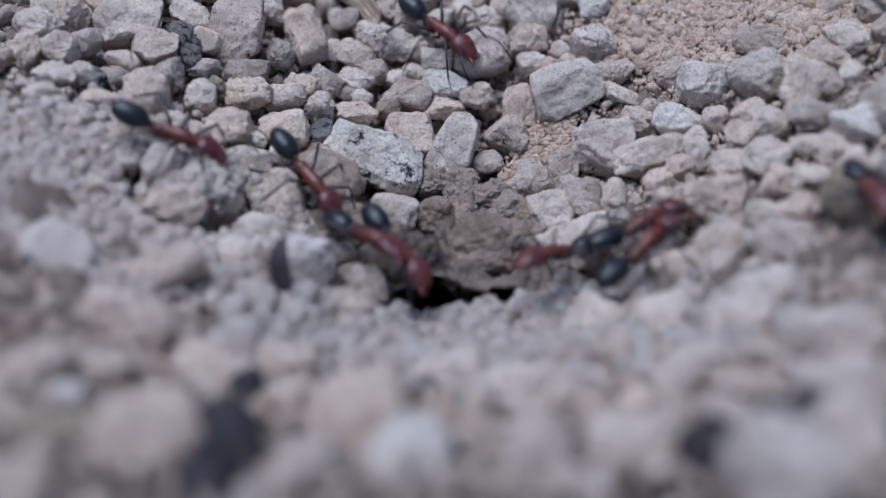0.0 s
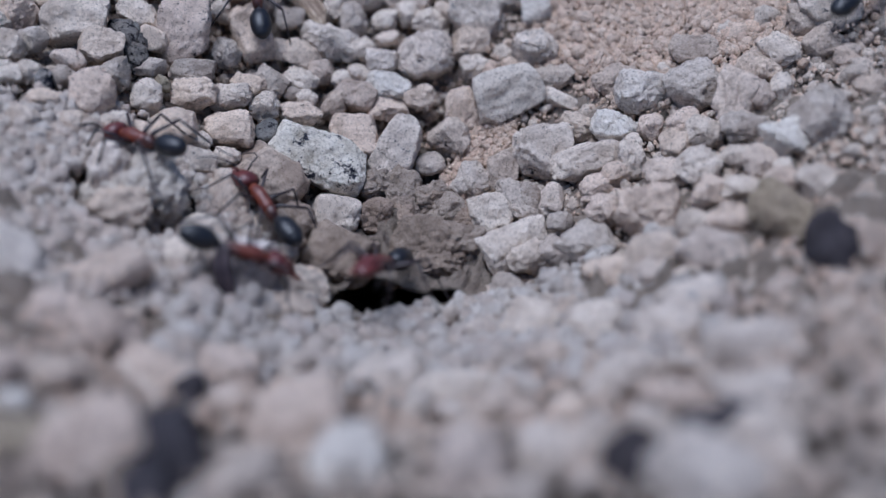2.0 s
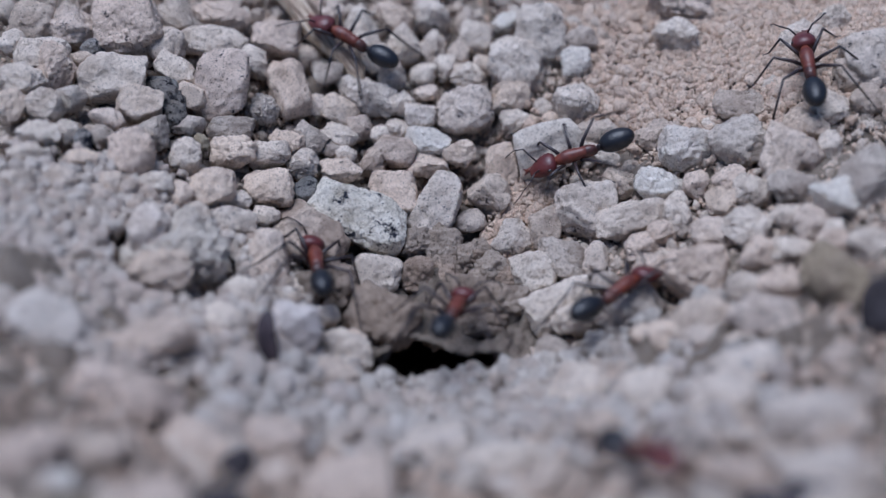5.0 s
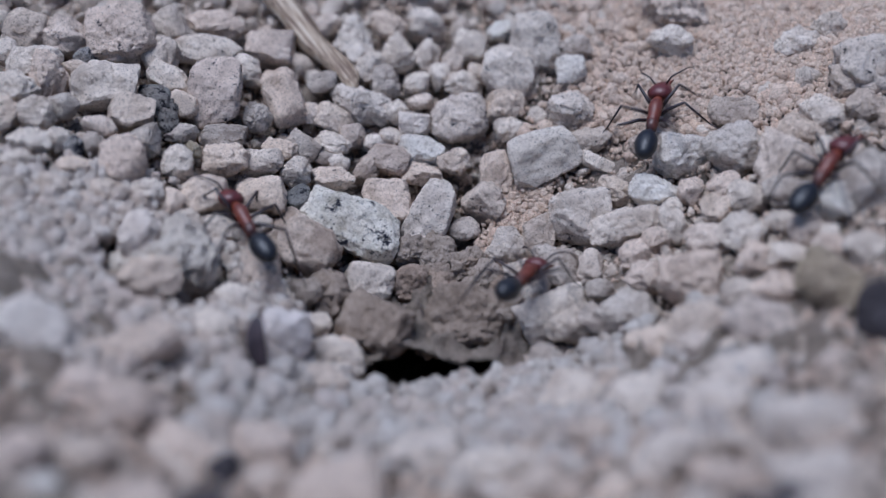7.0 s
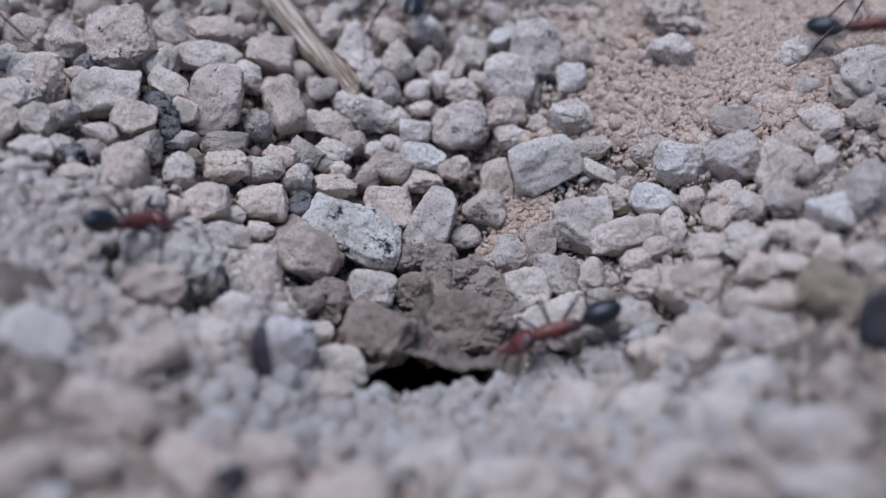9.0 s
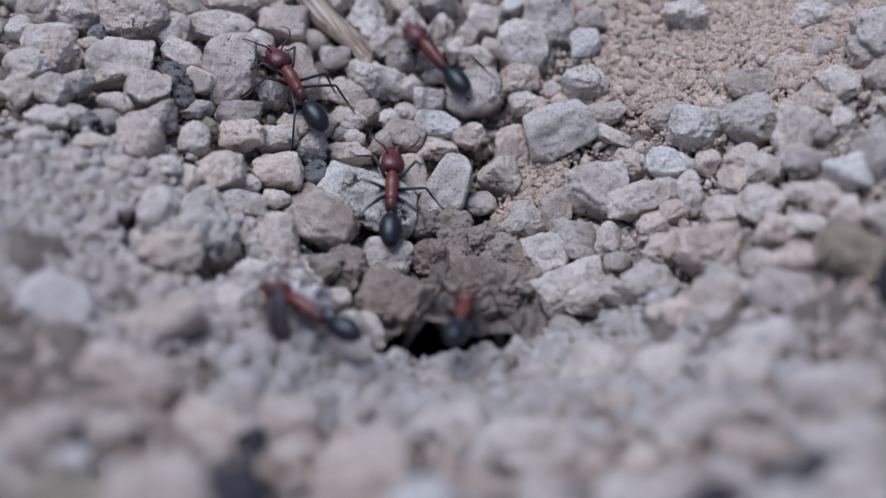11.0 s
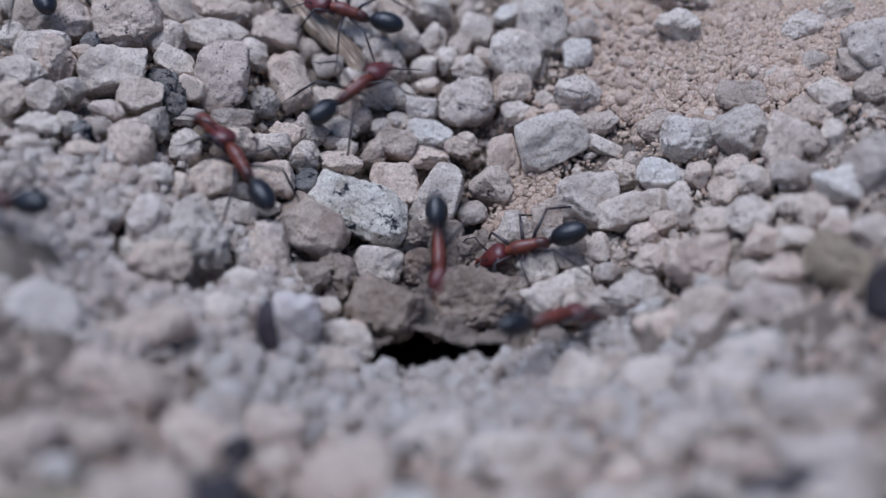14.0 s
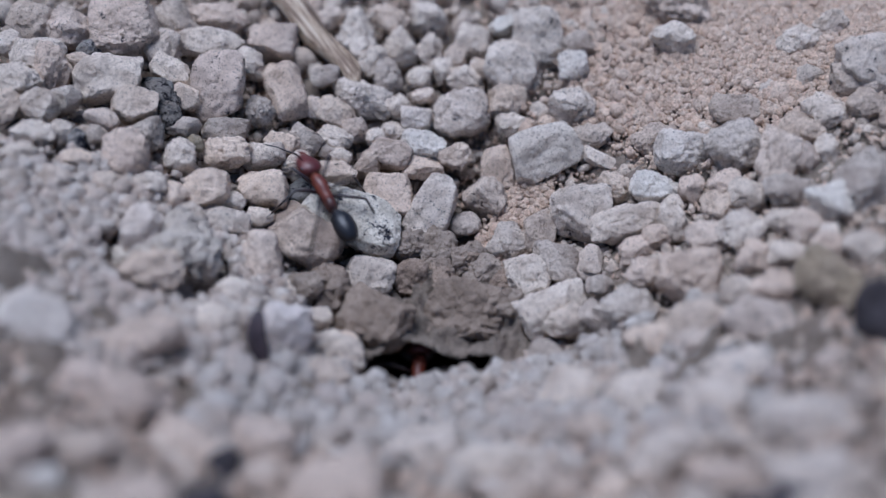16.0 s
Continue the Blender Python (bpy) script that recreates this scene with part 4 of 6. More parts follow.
def stalk():
    """A dry split stalk lying on the slope, with ragged ends."""
    rng = np.random.default_rng(3)
    sides, rings = 18, 40
    ax, bx = Vector((-18.6, 48.6, 12.6)), Vector((-9.0, 35.8, 5.9))
    along = (bx - ax).normalized()
    side = along.cross(Vector((0, 0, 1))).normalized()
    up = side.cross(along)
    ridges = rng.uniform(0.86, 1.12, sides)
    v = []
    for i in range(rings + 1):
        u = i / rings
        c = ax + (bx - ax) * u + side * (0.5 * math.sin(u * 5) + 0.25 * math.sin(u * 13))
        r = 1.5 * (1 - 0.3 * u) * (1 if u < 0.93 else 1 - (u - 0.93) * 9)
        for j in range(sides):
            t = 2 * math.pi * j / sides
            k = r * ridges[j] * (1 + 0.05 * math.sin(7 * u + j * 2.1))
            w = 0.6 * (rng.random() if i in (0, rings) else 0)
            v.append(c + side * (1.1 * k * math.cos(t)) + up * (0.75 * k * math.sin(t)) + along * w)
    f = []
    for i in range(rings):
        for j in range(sides):
            p, q, k = i * sides, (i + 1) * sides, (j + 1) % sides
            f += [(p + j, p + k, q + k), (p + j, q + k, q + j)]
    f += [(rings * sides, rings * sides + j, rings * sides + j + 1) for j in range(1, sides - 1)] + [(0, j + 1, j) for j in range(1, sides - 1)]
    m = Matrix.Translation(ax * MM) @ along.to_track_quat("X", "Z").to_matrix().to_4x4()
    inv = m.inverted()
    ob = new("stalk", mesh_of("stalk", [inv @ (p * MM) for p in v], f, STALK))
    ob.matrix_world = m
    return tagged(ob, "dry straw-coloured split stalk lying among pebbles", "twig")


def husk(x, y, z):
    """A dark empty seed husk that stands against a white pebble."""
    d, f = BALL[4]
    rng = np.random.default_rng(8)
    v = d * np.array([0.85, 2.3, 0.7]) * (1 + 0.05 * waves(d, rng, 3, 3.0))[:, None]
    v[:, 2] -= 0.35 * np.exp(-(v[:, 0] / 0.25) ** 2) * (v[:, 2] > 0)
    v[:, 0] += 0.08 * v[:, 1] ** 2
    ob = new("husk", mesh_of("husk", v * MM, f, HUSK))
    ob.matrix_world = pose(x * MM, y * MM, z * MM, 58, 0, 14)
    return tagged(ob, "dark empty seed husk leaning on a white pebble", "husk")


stalk()
husk(-14.7, -0.1, 2.6)
strew()


# ---- ants ----
ANT = 1.09 * MM


def part(name, verts, faces, mat, parent, label=""):
    ob = new(name, mesh_of(name, np.asarray(verts) * ANT, faces, mat))
    ob.parent = parent
    return tagged(ob, label) if label else ob


def loft(rings, sides=12):
    """A closed body from rings (x, z of the middle, half-width, half-height) along x."""
    a = np.linspace(0, 2 * math.pi, sides, endpoint=False)
    v, f = [], []
    for x, z, ry, rz in rings:
        v += [(x, ry * math.cos(t), z + rz * math.sin(t)) for t in a]
    for i in range(len(rings) - 1):
        for j in range(sides):
            k = (j + 1) % sides
            p, q = i * sides, (i + 1) * sides
            f += [(p + j, p + k, q + k), (p + j, q + k, q + j)]
    for start, flip in ((0, False), ((len(rings) - 1) * sides, True)):
        v.append(tuple(np.mean(v[start:start + sides], axis=0)))
        c = len(v) - 1
        f += [(c, start + j, start + (j + 1) % sides) if flip else (c, start + (j + 1) % sides, start + j) for j in range(sides)]
    return v, f


def rounded(x0, x1, half_w, half_h, z, n=12, power=2.0, nose=0.0):
    """Rings of an egg-shaped body between x0 and x1."""
    rings = []
    for i in range(n + 1):
        u = -math.cos(math.pi * i / n)
        k = max(0.03, (1 - abs(u) ** power) ** (1 / power)) * (1 - nose * u * 0.5)
        rings.append((x0 + (x1 - x0) * (u + 1) / 2, z, half_w * k, half_h * k))
    return rings


def tube(points, radii, sides=6):
    """A tapered limb through some points."""
    v, f = [], []
    pts = [Vector(p) for p in points]
    for i, p in enumerate(pts):
        d = (pts[min(i + 1, len(pts) - 1)] - pts[max(i - 1, 0)]).normalized()
        s = d.cross(Vector((0.31, 0.17, 0.93))).normalized()
        u = d.cross(s)
        v += [tuple(p + (s * math.cos(t) + u * math.sin(t)) * radii[i]) for t in np.linspace(0, 2 * math.pi, sides, endpoint=False)]
    for i in range(len(pts) - 1):
        for j in range(sides):
            k = (j + 1) % sides
            p, q = i * sides, (i + 1) * sides
            f += [(p + j, q + k, p + k), (p + j, q + j, q + k)]
    for start, turned in ((0, True), ((len(pts) - 1) * sides, False)):
        v.append(tuple(np.mean(v[start:start + sides], axis=0)))
        c = len(v) - 1
        f += [(c, start + (j + 1) % sides, start + j) if not turned else (c, start + j, start + (j + 1) % sides) for j in range(sides)]
    return v, f


BODY = 2.3
# hip (x, y), knee and foot from the hip: fore, middle and hind leg of the left side
LEG_SHAPES = (
    ((1.9, 0.42), (1.5, 1.5, 1.2), (2.5, 2.4, -1.2), (3.4, 2.9, -2.2)),
    ((1.0, 0.48), (-0.1, 2.4, 1.3), (-0.5, 4.1, -1.2), (-0.6, 5.1, -2.2)),
    ((0.3, 0.42), (-2.1, 2.1, 1.5), (-4.3, 3.5, -1.1), (-5.9, 4.2, -2.2)),
)


def ant_model():
    ant = new("ant")
    ant.empty_display_size = 0.002
    tagged(ant, "red and black desert ant walking over pale gravel", "ant", "ants of the nest")
    # gaster: egg-shaped, lifted, with fine bands
    rings = []
    for x, z, ry, rz in rounded(-4.75, -1.5, 1.0, 0.95, 0.0, 24, 2.1, -0.1):
        u = (x + 4.75) / 3.25
        band = 1 - 0.035 * max(0.0, math.cos(u * 5 * 2 * math.pi)) ** 8
        rings.append((x, BODY + 0.35 + 0.25 * (1 - u), ry * band, rz * band))
    part("gaster", *loft(rings, 20), BLACK, ant, "glossy blue-black gaster")
    part("petiole", *loft([(-1.75, BODY + 0.2, 0.16, 0.16), (-1.6, BODY + 0.25, 0.28, 0.42), (-1.42, BODY + 0.2, 0.3, 0.44), (-1.22, BODY, 0.22, 0.22), (-1.0, BODY, 0.22, 0.22)], 10), LEGS, ant, "dark knobbed waist")
    part("propodeum", *loft([(-1.3, BODY, 0.16, 0.16), (-1.18, BODY + 0.04, 0.4, 0.44), (-0.75, BODY + 0.13, 0.52, 0.6), (-0.2, BODY + 0.16, 0.53, 0.6), (0.15, BODY + 0.15, 0.4, 0.44)], 16), DUSKY, ant, "dusky rear of the thorax")
    part("thorax", *loft([(-0.45, BODY + 0.12, 0.3, 0.3), (-0.3, BODY + 0.16, 0.54, 0.61), (0.1, BODY + 0.17, 0.54, 0.6), (0.5, BODY + 0.2, 0.55, 0.6),
                      (0.9, BODY + 0.25, 0.6, 0.63), (1.35, BODY + 0.28, 0.64, 0.65), (1.8, BODY + 0.26, 0.6, 0.6), (2.2, BODY + 0.2, 0.48, 0.48), (2.5, BODY + 0.15, 0.38, 0.38), (2.75, BODY + 0.12, 0.3, 0.3)], 18), RED, ant)
    head = part("head", *loft([(2.5, BODY + 0.12, 0.34, 0.3), (2.58, BODY + 0.16, 0.66, 0.5), (2.72, BODY + 0.17, 0.88, 0.64), (3.0, BODY + 0.14, 1.04, 0.76), (3.4, BODY + 0.07, 1.08, 0.8), (3.8, BODY - 0.04, 1.02, 0.74),
                             (4.2, BODY - 0.16, 0.9, 0.62), (4.55, BODY - 0.28, 0.74, 0.48), (4.85, BODY - 0.36, 0.56, 0.34), (5.02, BODY - 0.41, 0.36, 0.2), (5.08, BODY - 0.43, 0.16, 0.1)], 20), HEAD, ant)
    for s in (1, -1):
        part("eye", *loft([(3.0, BODY + 0.34, 0.02, 0.02), (3.08, BODY + 0.34, 0.13, 0.13), (3.25, BODY + 0.34, 0.18, 0.18), (3.42, BODY + 0.34, 0.13, 0.13), (3.5, BODY + 0.34, 0.02, 0.02)], 10), EYE, head)
        head.children[-1].location = (0, s * 0.88 * ANT, 0.02 * ANT)
        part("mandible", *tube([(4.8, s * 0.4, BODY - 0.44), (5.25, s * 0.44, BODY - 0.58), (5.62, s * 0.1, BODY - 0.64)], [0.2, 0.17, 0.04], 7), RED, head)
        scape = part("antenna", *tube([(4.05, s * 0.35, BODY + 0.2), (4.6, s * 1.0, BODY + 0.85), (5.0, s * 1.75, BODY + 1.0)], [0.09, 0.075, 0.08]), LEGS, ant)
        part("funiculus", *tube([(5.0, s * 1.75, BODY + 1.0), (5.9, s * 2.2, BODY + 0.6), (6.7, s * 2.4, BODY - 0.2), (7.3, s * 2.35, BODY - 0.9)], [0.06, 0.055, 0.05, 0.035]), LEGS, scape)
        for (hx, hy), knee, ankle, toe in LEG_SHAPES:
            def side(p):
                return (p[0], p[1] * s, p[2])
            leg = part("leg", *tube([(0, 0, 0), side((knee[0] * 0.3, knee[1] * 0.35, knee[2] * 0.45)), side(knee)], [0.18, 0.17, 0.11], 7), LEGS, ant)
            leg.location = (hx * ANT, hy * s * ANT, (BODY - 0.2) * ANT)
            part("tibia", *tube([side(knee), side([(a + b) / 2 for a, b in zip(knee, ankle)]), side(ankle)], [0.10, 0.10, 0.075]), LEGS, leg)
            part("tarsus", *tube([side(ankle), side([(a + b) / 2 for a, b in zip(ankle, toe)]), side(toe)], [0.06, 0.05, 0.035], 5), LEGS, leg)
    return ant


def slope(x, y, d=3.0):
    return (funnel(x + d, y) - funnel(x - d, y)) / (2 * d), (funnel(x, y + d) - funnel(x, y - d)) / (2 * d)


def stance(x, y, z, heading, rear):
    """The pose of an ant on the slope that looks along the heading and rears up by some degrees over the slope."""
    gx, gy = (0.0, 0.0) if z < -9 else slope(x, y)
    h = radians(heading)
    f = Vector((math.cos(h), math.sin(h), gx * math.cos(h) + gy * math.sin(h) - (0.0 if z > -9 else 0.7 * math.sin(h)))).normalized()
    up = Vector((-gx, -gy, 1.0))
    left = up.cross(f).normalized()
    up = f.cross(left)
    turn = Matrix((f, left, up)).transposed().to_4x4()
    high = BODY * ANT
    return Matrix.Translation((x * MM, y * MM, z * MM + high)) @ turn @ pose(0, 0, 0, 0, -rear, 0) @ Matrix.Translation((0, 0, -high))


MODEL = ant_model()
ROUTES = []


def track(rows, burden=False):
    """An ant's way: seconds, place in millimetres and heading."""
    ROUTES.append((rows, burden))


track([
    (0.00, -2.6, 33.8, 4.3, -42, 8),
    (0.20, -0.8, 29.5, 2.1, -42, -6),
    (0.50, 0.9, 25.6, -0.0, -70, -8),
    (0.70, 1.0, 20.1, -2.8, -92, -4),
    (0.80, 1.8, 19.2, -3.3, -86, -12),
    (1.00, 0.9, 17.4, -3.8, -100, -16),
    (1.10, -0.3, 20.3, -2.6, -131, 5),
    (1.20, -3.2, 21.7, -1.5, -170, 4),
    (1.30, -5.4, 23.3, -0.3, -228, -30),
    (1.50, -13.0, 25.9, 2.9, -199, 0),
    (1.60, -15.4, 28.9, 4.9, -208, 8),
    (1.80, -14.5, 30.5, 5.1, -227, 1),
    (2.00, -15.2, 35.3, 7.0, -258, 9),
    (2.50, -14.8, 36.0, 7.2, -260, 9),
    (2.90, -18.2, 35.2, 7.9, -263, 6),
    (3.30, -12.0, 62.0, 14.3, -265, 0),
    (4.20, -14.0, 85.0, 15.4, -265, 0),
    (16.00, -14.0, 85.0, 15.4, -265, 0),
])
track([
    (0.00, -25.6, 13.0, 5.0, -7, 4),
    (0.20, -25.2, 9.5, 4.3, -37, 20),
    (0.40, -26.7, 9.4, 4.9, -58, 13),
    (0.50, -27.1, 8.6, 5.0, -71, 7),
    (0.80, -24.8, 7.4, 4.0, -35, 8),
    (1.00, -22.4, 5.3, 3.3, -34, 9),
    (1.20, -21.3, 4.1, 3.0, 33, -11),
    (1.50, -18.9, 3.6, 2.4, 12, 0),
    (1.80, -17.7, 4.7, 1.9, 25, -2),
    (2.00, -13.8, 1.7, 0.7, 9, 0),
    (2.20, -12.3, 0.1, 0.2, 32, 3),
    (2.50, -9.9, 1.5, -1.3, 23, 14),
    (2.80, -6.6, 2.7, -2.3, 44, -7),
    (3.00, -5.4, 1.8, -2.4, 34, -3),
    (3.20, -4.1, 3.5, -2.8, 61, -12),
    (3.60, -3.4, 3.2, -2.1, 67, -12),
    (3.80, -2.2, 3.8, -3.1, 46, -12),
    (4.00, 0.7, 3.4, -3.1, 27, 3),
    (4.10, 1.8, 3.3, -2.3, 31, 5),
    (4.30, 5.3, 5.5, -1.4, 35, 8),
    (4.50, 6.3, 3.7, -1.6, 29, 8),
    (4.70, 8.4, 3.7, -2.1, 25, -6),
    (5.00, 14.5, 7.0, -1.2, 45, -13),
    (5.20, 17.4, 5.7, 0.2, 31, -9),
    (7.30, 34.3, 14.3, 8.3, 53, 0),
    (7.50, 38.2, 15.0, 10.0, 40, -8),
    (7.80, 62.0, 38.0, 15.1, 60, 0),
    (8.50, 80.0, 60.0, 15.6, 60, 0),
    (16.00, 80.0, 60.0, 15.6, 60, 0),
])
track([
    (0.00, -14.2, 14.2, -0.2, -48, 2),
    (0.20, -13.0, 11.3, -1.0, -51, 16),
    (0.50, -11.2, 11.6, -2.0, -49, 18),
    (0.65, -11.5, 10.0, -1.8, -88, 11),
    (0.80, -12.8, 9.6, -1.1, -114, 15),
    (1.00, -14.6, 7.7, 0.1, -118, 12),
    (1.20, -15.1, 7.7, 0.3, -121, 10),
    (1.30, -15.6, 9.1, 0.4, -121, 16),
    (1.40, -18.3, 11.4, 1.5, -167, 6),
    (1.50, -20.8, 13.2, 2.9, -213, -4),
    (1.60, -21.4, 14.7, 3.4, -219, -12),
    (2.00, -23.1, 13.4, 3.9, -218, -32),
    (2.50, -22.9, 14.1, 4.1, -229, -31),
    (3.00, -24.0, 13.1, 4.4, -228, -35),
    (3.10, -24.5, 12.9, 4.6, -171, 0),
    (3.20, -24.9, 12.7, 4.7, -113, 35),
    (3.50, -25.6, 9.5, 4.5, -119, 19),
    (3.70, -27.7, 9.4, 5.4, -119, 13),
    (4.00, -33.3, 5.2, 7.7, -139, 19),
    (4.20, -38.6, 3.7, 10.0, -198, -20),
    (4.60, -66.0, 22.0, 15.1, -190, 0),
    (16.00, -66.0, 22.0, 15.1, -190, 0),
])
track([
    (0.00, -5.8, 5.5, -1.8, -57, -2),
    (0.10, -5.3, 2.9, -2.5, -68, 7),
    (0.20, -4.9, 4.6, -6.8, -76, 8),
    (0.30, -4.6, 3.2, -7.0, -82, 6),
    (0.35, -3.3, 11.1, -13.6, -25, 4),
    (0.40, -2.1, 19.1, -20.3, 33, 2),
    (0.45, -0.8, 27.0, -27.0, 90, 0),
    (16.00, -0.8, 27.0, -27.0, 90, 0),
])
track([
    (0.00, -8.5, 5.9, -1.2, -52, 22),
    (0.20, -7.9, 4.8, -1.5, -57, 22),
    (0.50, -9.0, 7.5, -1.8, -60, 22),
    (0.70, -7.9, 5.4, -1.3, -57, 16),
    (0.80, -6.4, 4.2, -3.5, -57, 10),
    (0.90, -5.0, 4.1, -6.9, -66, 9),
    (0.95, -3.6, 12.2, -14.0, -14, 6),
    (1.00, -2.2, 19.6, -20.5, 38, 3),
    (1.05, -0.8, 27.0, -27.0, 90, 0),
    (16.00, -0.8, 27.0, -27.0, 90, 0),
])
track([
    (0.00, 8.4, 5.0, -2.6, -133, 27),
    (0.05, 8.1, 4.8, -2.6, -184, -1),
    (0.10, 7.7, 3.8, -2.0, -235, -28),
    (0.20, 6.8, 3.7, -2.5, -184, -2),
    (0.30, 5.7, 3.5, -2.9, -132, 25),
    (0.50, 2.6, 3.3, -3.1, -136, 23),
    (0.60, 1.1, 3.3, -3.1, -176, 2),
    (0.70, -0.3, 3.3, -3.1, -217, -19),
    (0.80, -1.6, 3.2, -2.3, -214, -4),
    (1.00, -3.9, 3.5, -1.8, -227, -5),
    (1.10, -4.9, 3.6, -1.6, -228, -1),
    (1.20, -6.3, 3.8, -1.1, -229, -3),
    (1.30, -6.0, 3.4, -1.4, -243, -10),
    (1.40, -5.7, 3.1, -2.5, -249, -9),
    (1.50, -6.4, 3.4, -1.4, -253, 4),
    (1.60, -8.3, 5.2, -0.4, -256, -4),
    (1.70, -10.9, 9.8, -2.1, -250, -8),
    (1.80, -11.7, 9.9, -1.7, -239, -8),
    (2.00, -12.3, 10.6, -1.4, -233, 2),
    (2.20, -13.1, 10.8, -1.0, -248, -8),
    (2.35, -12.1, 9.8, -1.5, -266, -12),
    (2.50, -10.0, 10.6, -2.6, -298, -13),
    (2.60, -8.3, 6.3, -0.5, -310, -19),
    (2.75, -7.6, 6.5, -0.7, -296, -18),
    (2.90, -8.1, 6.1, -0.5, -276, -12),
    (3.00, -9.2, 9.7, -1.0, -278, 0),
    (3.10, -10.3, 14.0, -2.1, -267, 1),
    (3.20, -10.1, 17.4, -1.2, -267, -6),
    (3.30, -11.3, 18.8, -0.3, -263, -25),
    (3.50, -13.3, 21.4, 1.4, -239, 0),
    (3.70, -12.6, 24.9, 2.4, -250, -2),
    (4.00, -10.9, 25.7, 2.1, -293, 6),
    (4.10, -10.4, 29.0, 3.3, -288, -14),
    (4.30, -7.8, 33.4, 4.7, -289, -17),
    (4.50, -6.6, 35.2, 5.3, -276, -10),
    (4.70, -6.7, 36.2, 5.8, -254, -18),
    (5.00, -9.3, 37.7, 6.8, -207, 1),
    (5.20, -8.2, 36.5, 6.1, -216, -23),
    (5.60, -16.2, 38.6, 8.5, -206, -19),
    (6.30, -30.0, 62.0, 14.8, -240, 0),
    (7.00, -40.0, 85.0, 15.5, -250, 0),
    (16.00, -40.0, 85.0, 15.5, -250, 0),
])
track([
    (0.00, 14.9, 6.5, -1.0, 38, -12),
    (0.20, 16.5, 4.2, -0.0, -35, 17),
    (0.30, 17.2, 5.4, 0.2, 7, 1),
    (0.50, 22.0, 3.9, 2.5, 26, -12),
    (0.70, 26.5, 6.3, 4.4, 46, -4),
    (0.80, 29.4, 7.2, 5.8, 50, -6),
    (1.00, 29.6, 9.2, 5.8, 64, 11),
    (1.20, 30.5, 9.0, 6.3, 60, -3),
    (1.50, 37.8, 10.0, 9.6, 47, -11),
    (1.80, 50.0, 28.0, 14.0, 50, 0),
    (2.60, 72.0, 50.0, 15.5, 50, 0),
    (16.00, 72.0, 50.0, 15.5, 50, 0),
])
track([
    (0.00, 14.7, 2.6, -0.6, 46, 3),
    (0.30, 17.3, 1.2, 0.7, 56, -4),
    (0.50, 19.6, 2.9, 1.5, 48, -2),
    (0.70, 21.2, 5.2, 2.0, 58, -17),
    (0.80, 20.4, 3.9, 1.7, 62, -8),
    (1.00, 19.7, 6.9, 1.2, 73, -15),
    (1.20, 20.3, 6.8, 1.5, 63, -8),
    (1.50, 25.9, 9.1, 4.1, 37, -3),
    (1.60, 30.4, 14.6, 6.5, 46, 1),
    (1.80, 37.6, 20.8, 10.4, 41, -6),
    (2.00, 43.4, 26.8, 12.5, 42, 5),
    (2.30, 48.0, 58.0, 15.2, 60, 0),
    (3.00, 65.0, 85.0, 15.6, 60, 0),
    (16.00, 65.0, 85.0, 15.6, 60, 0),
])
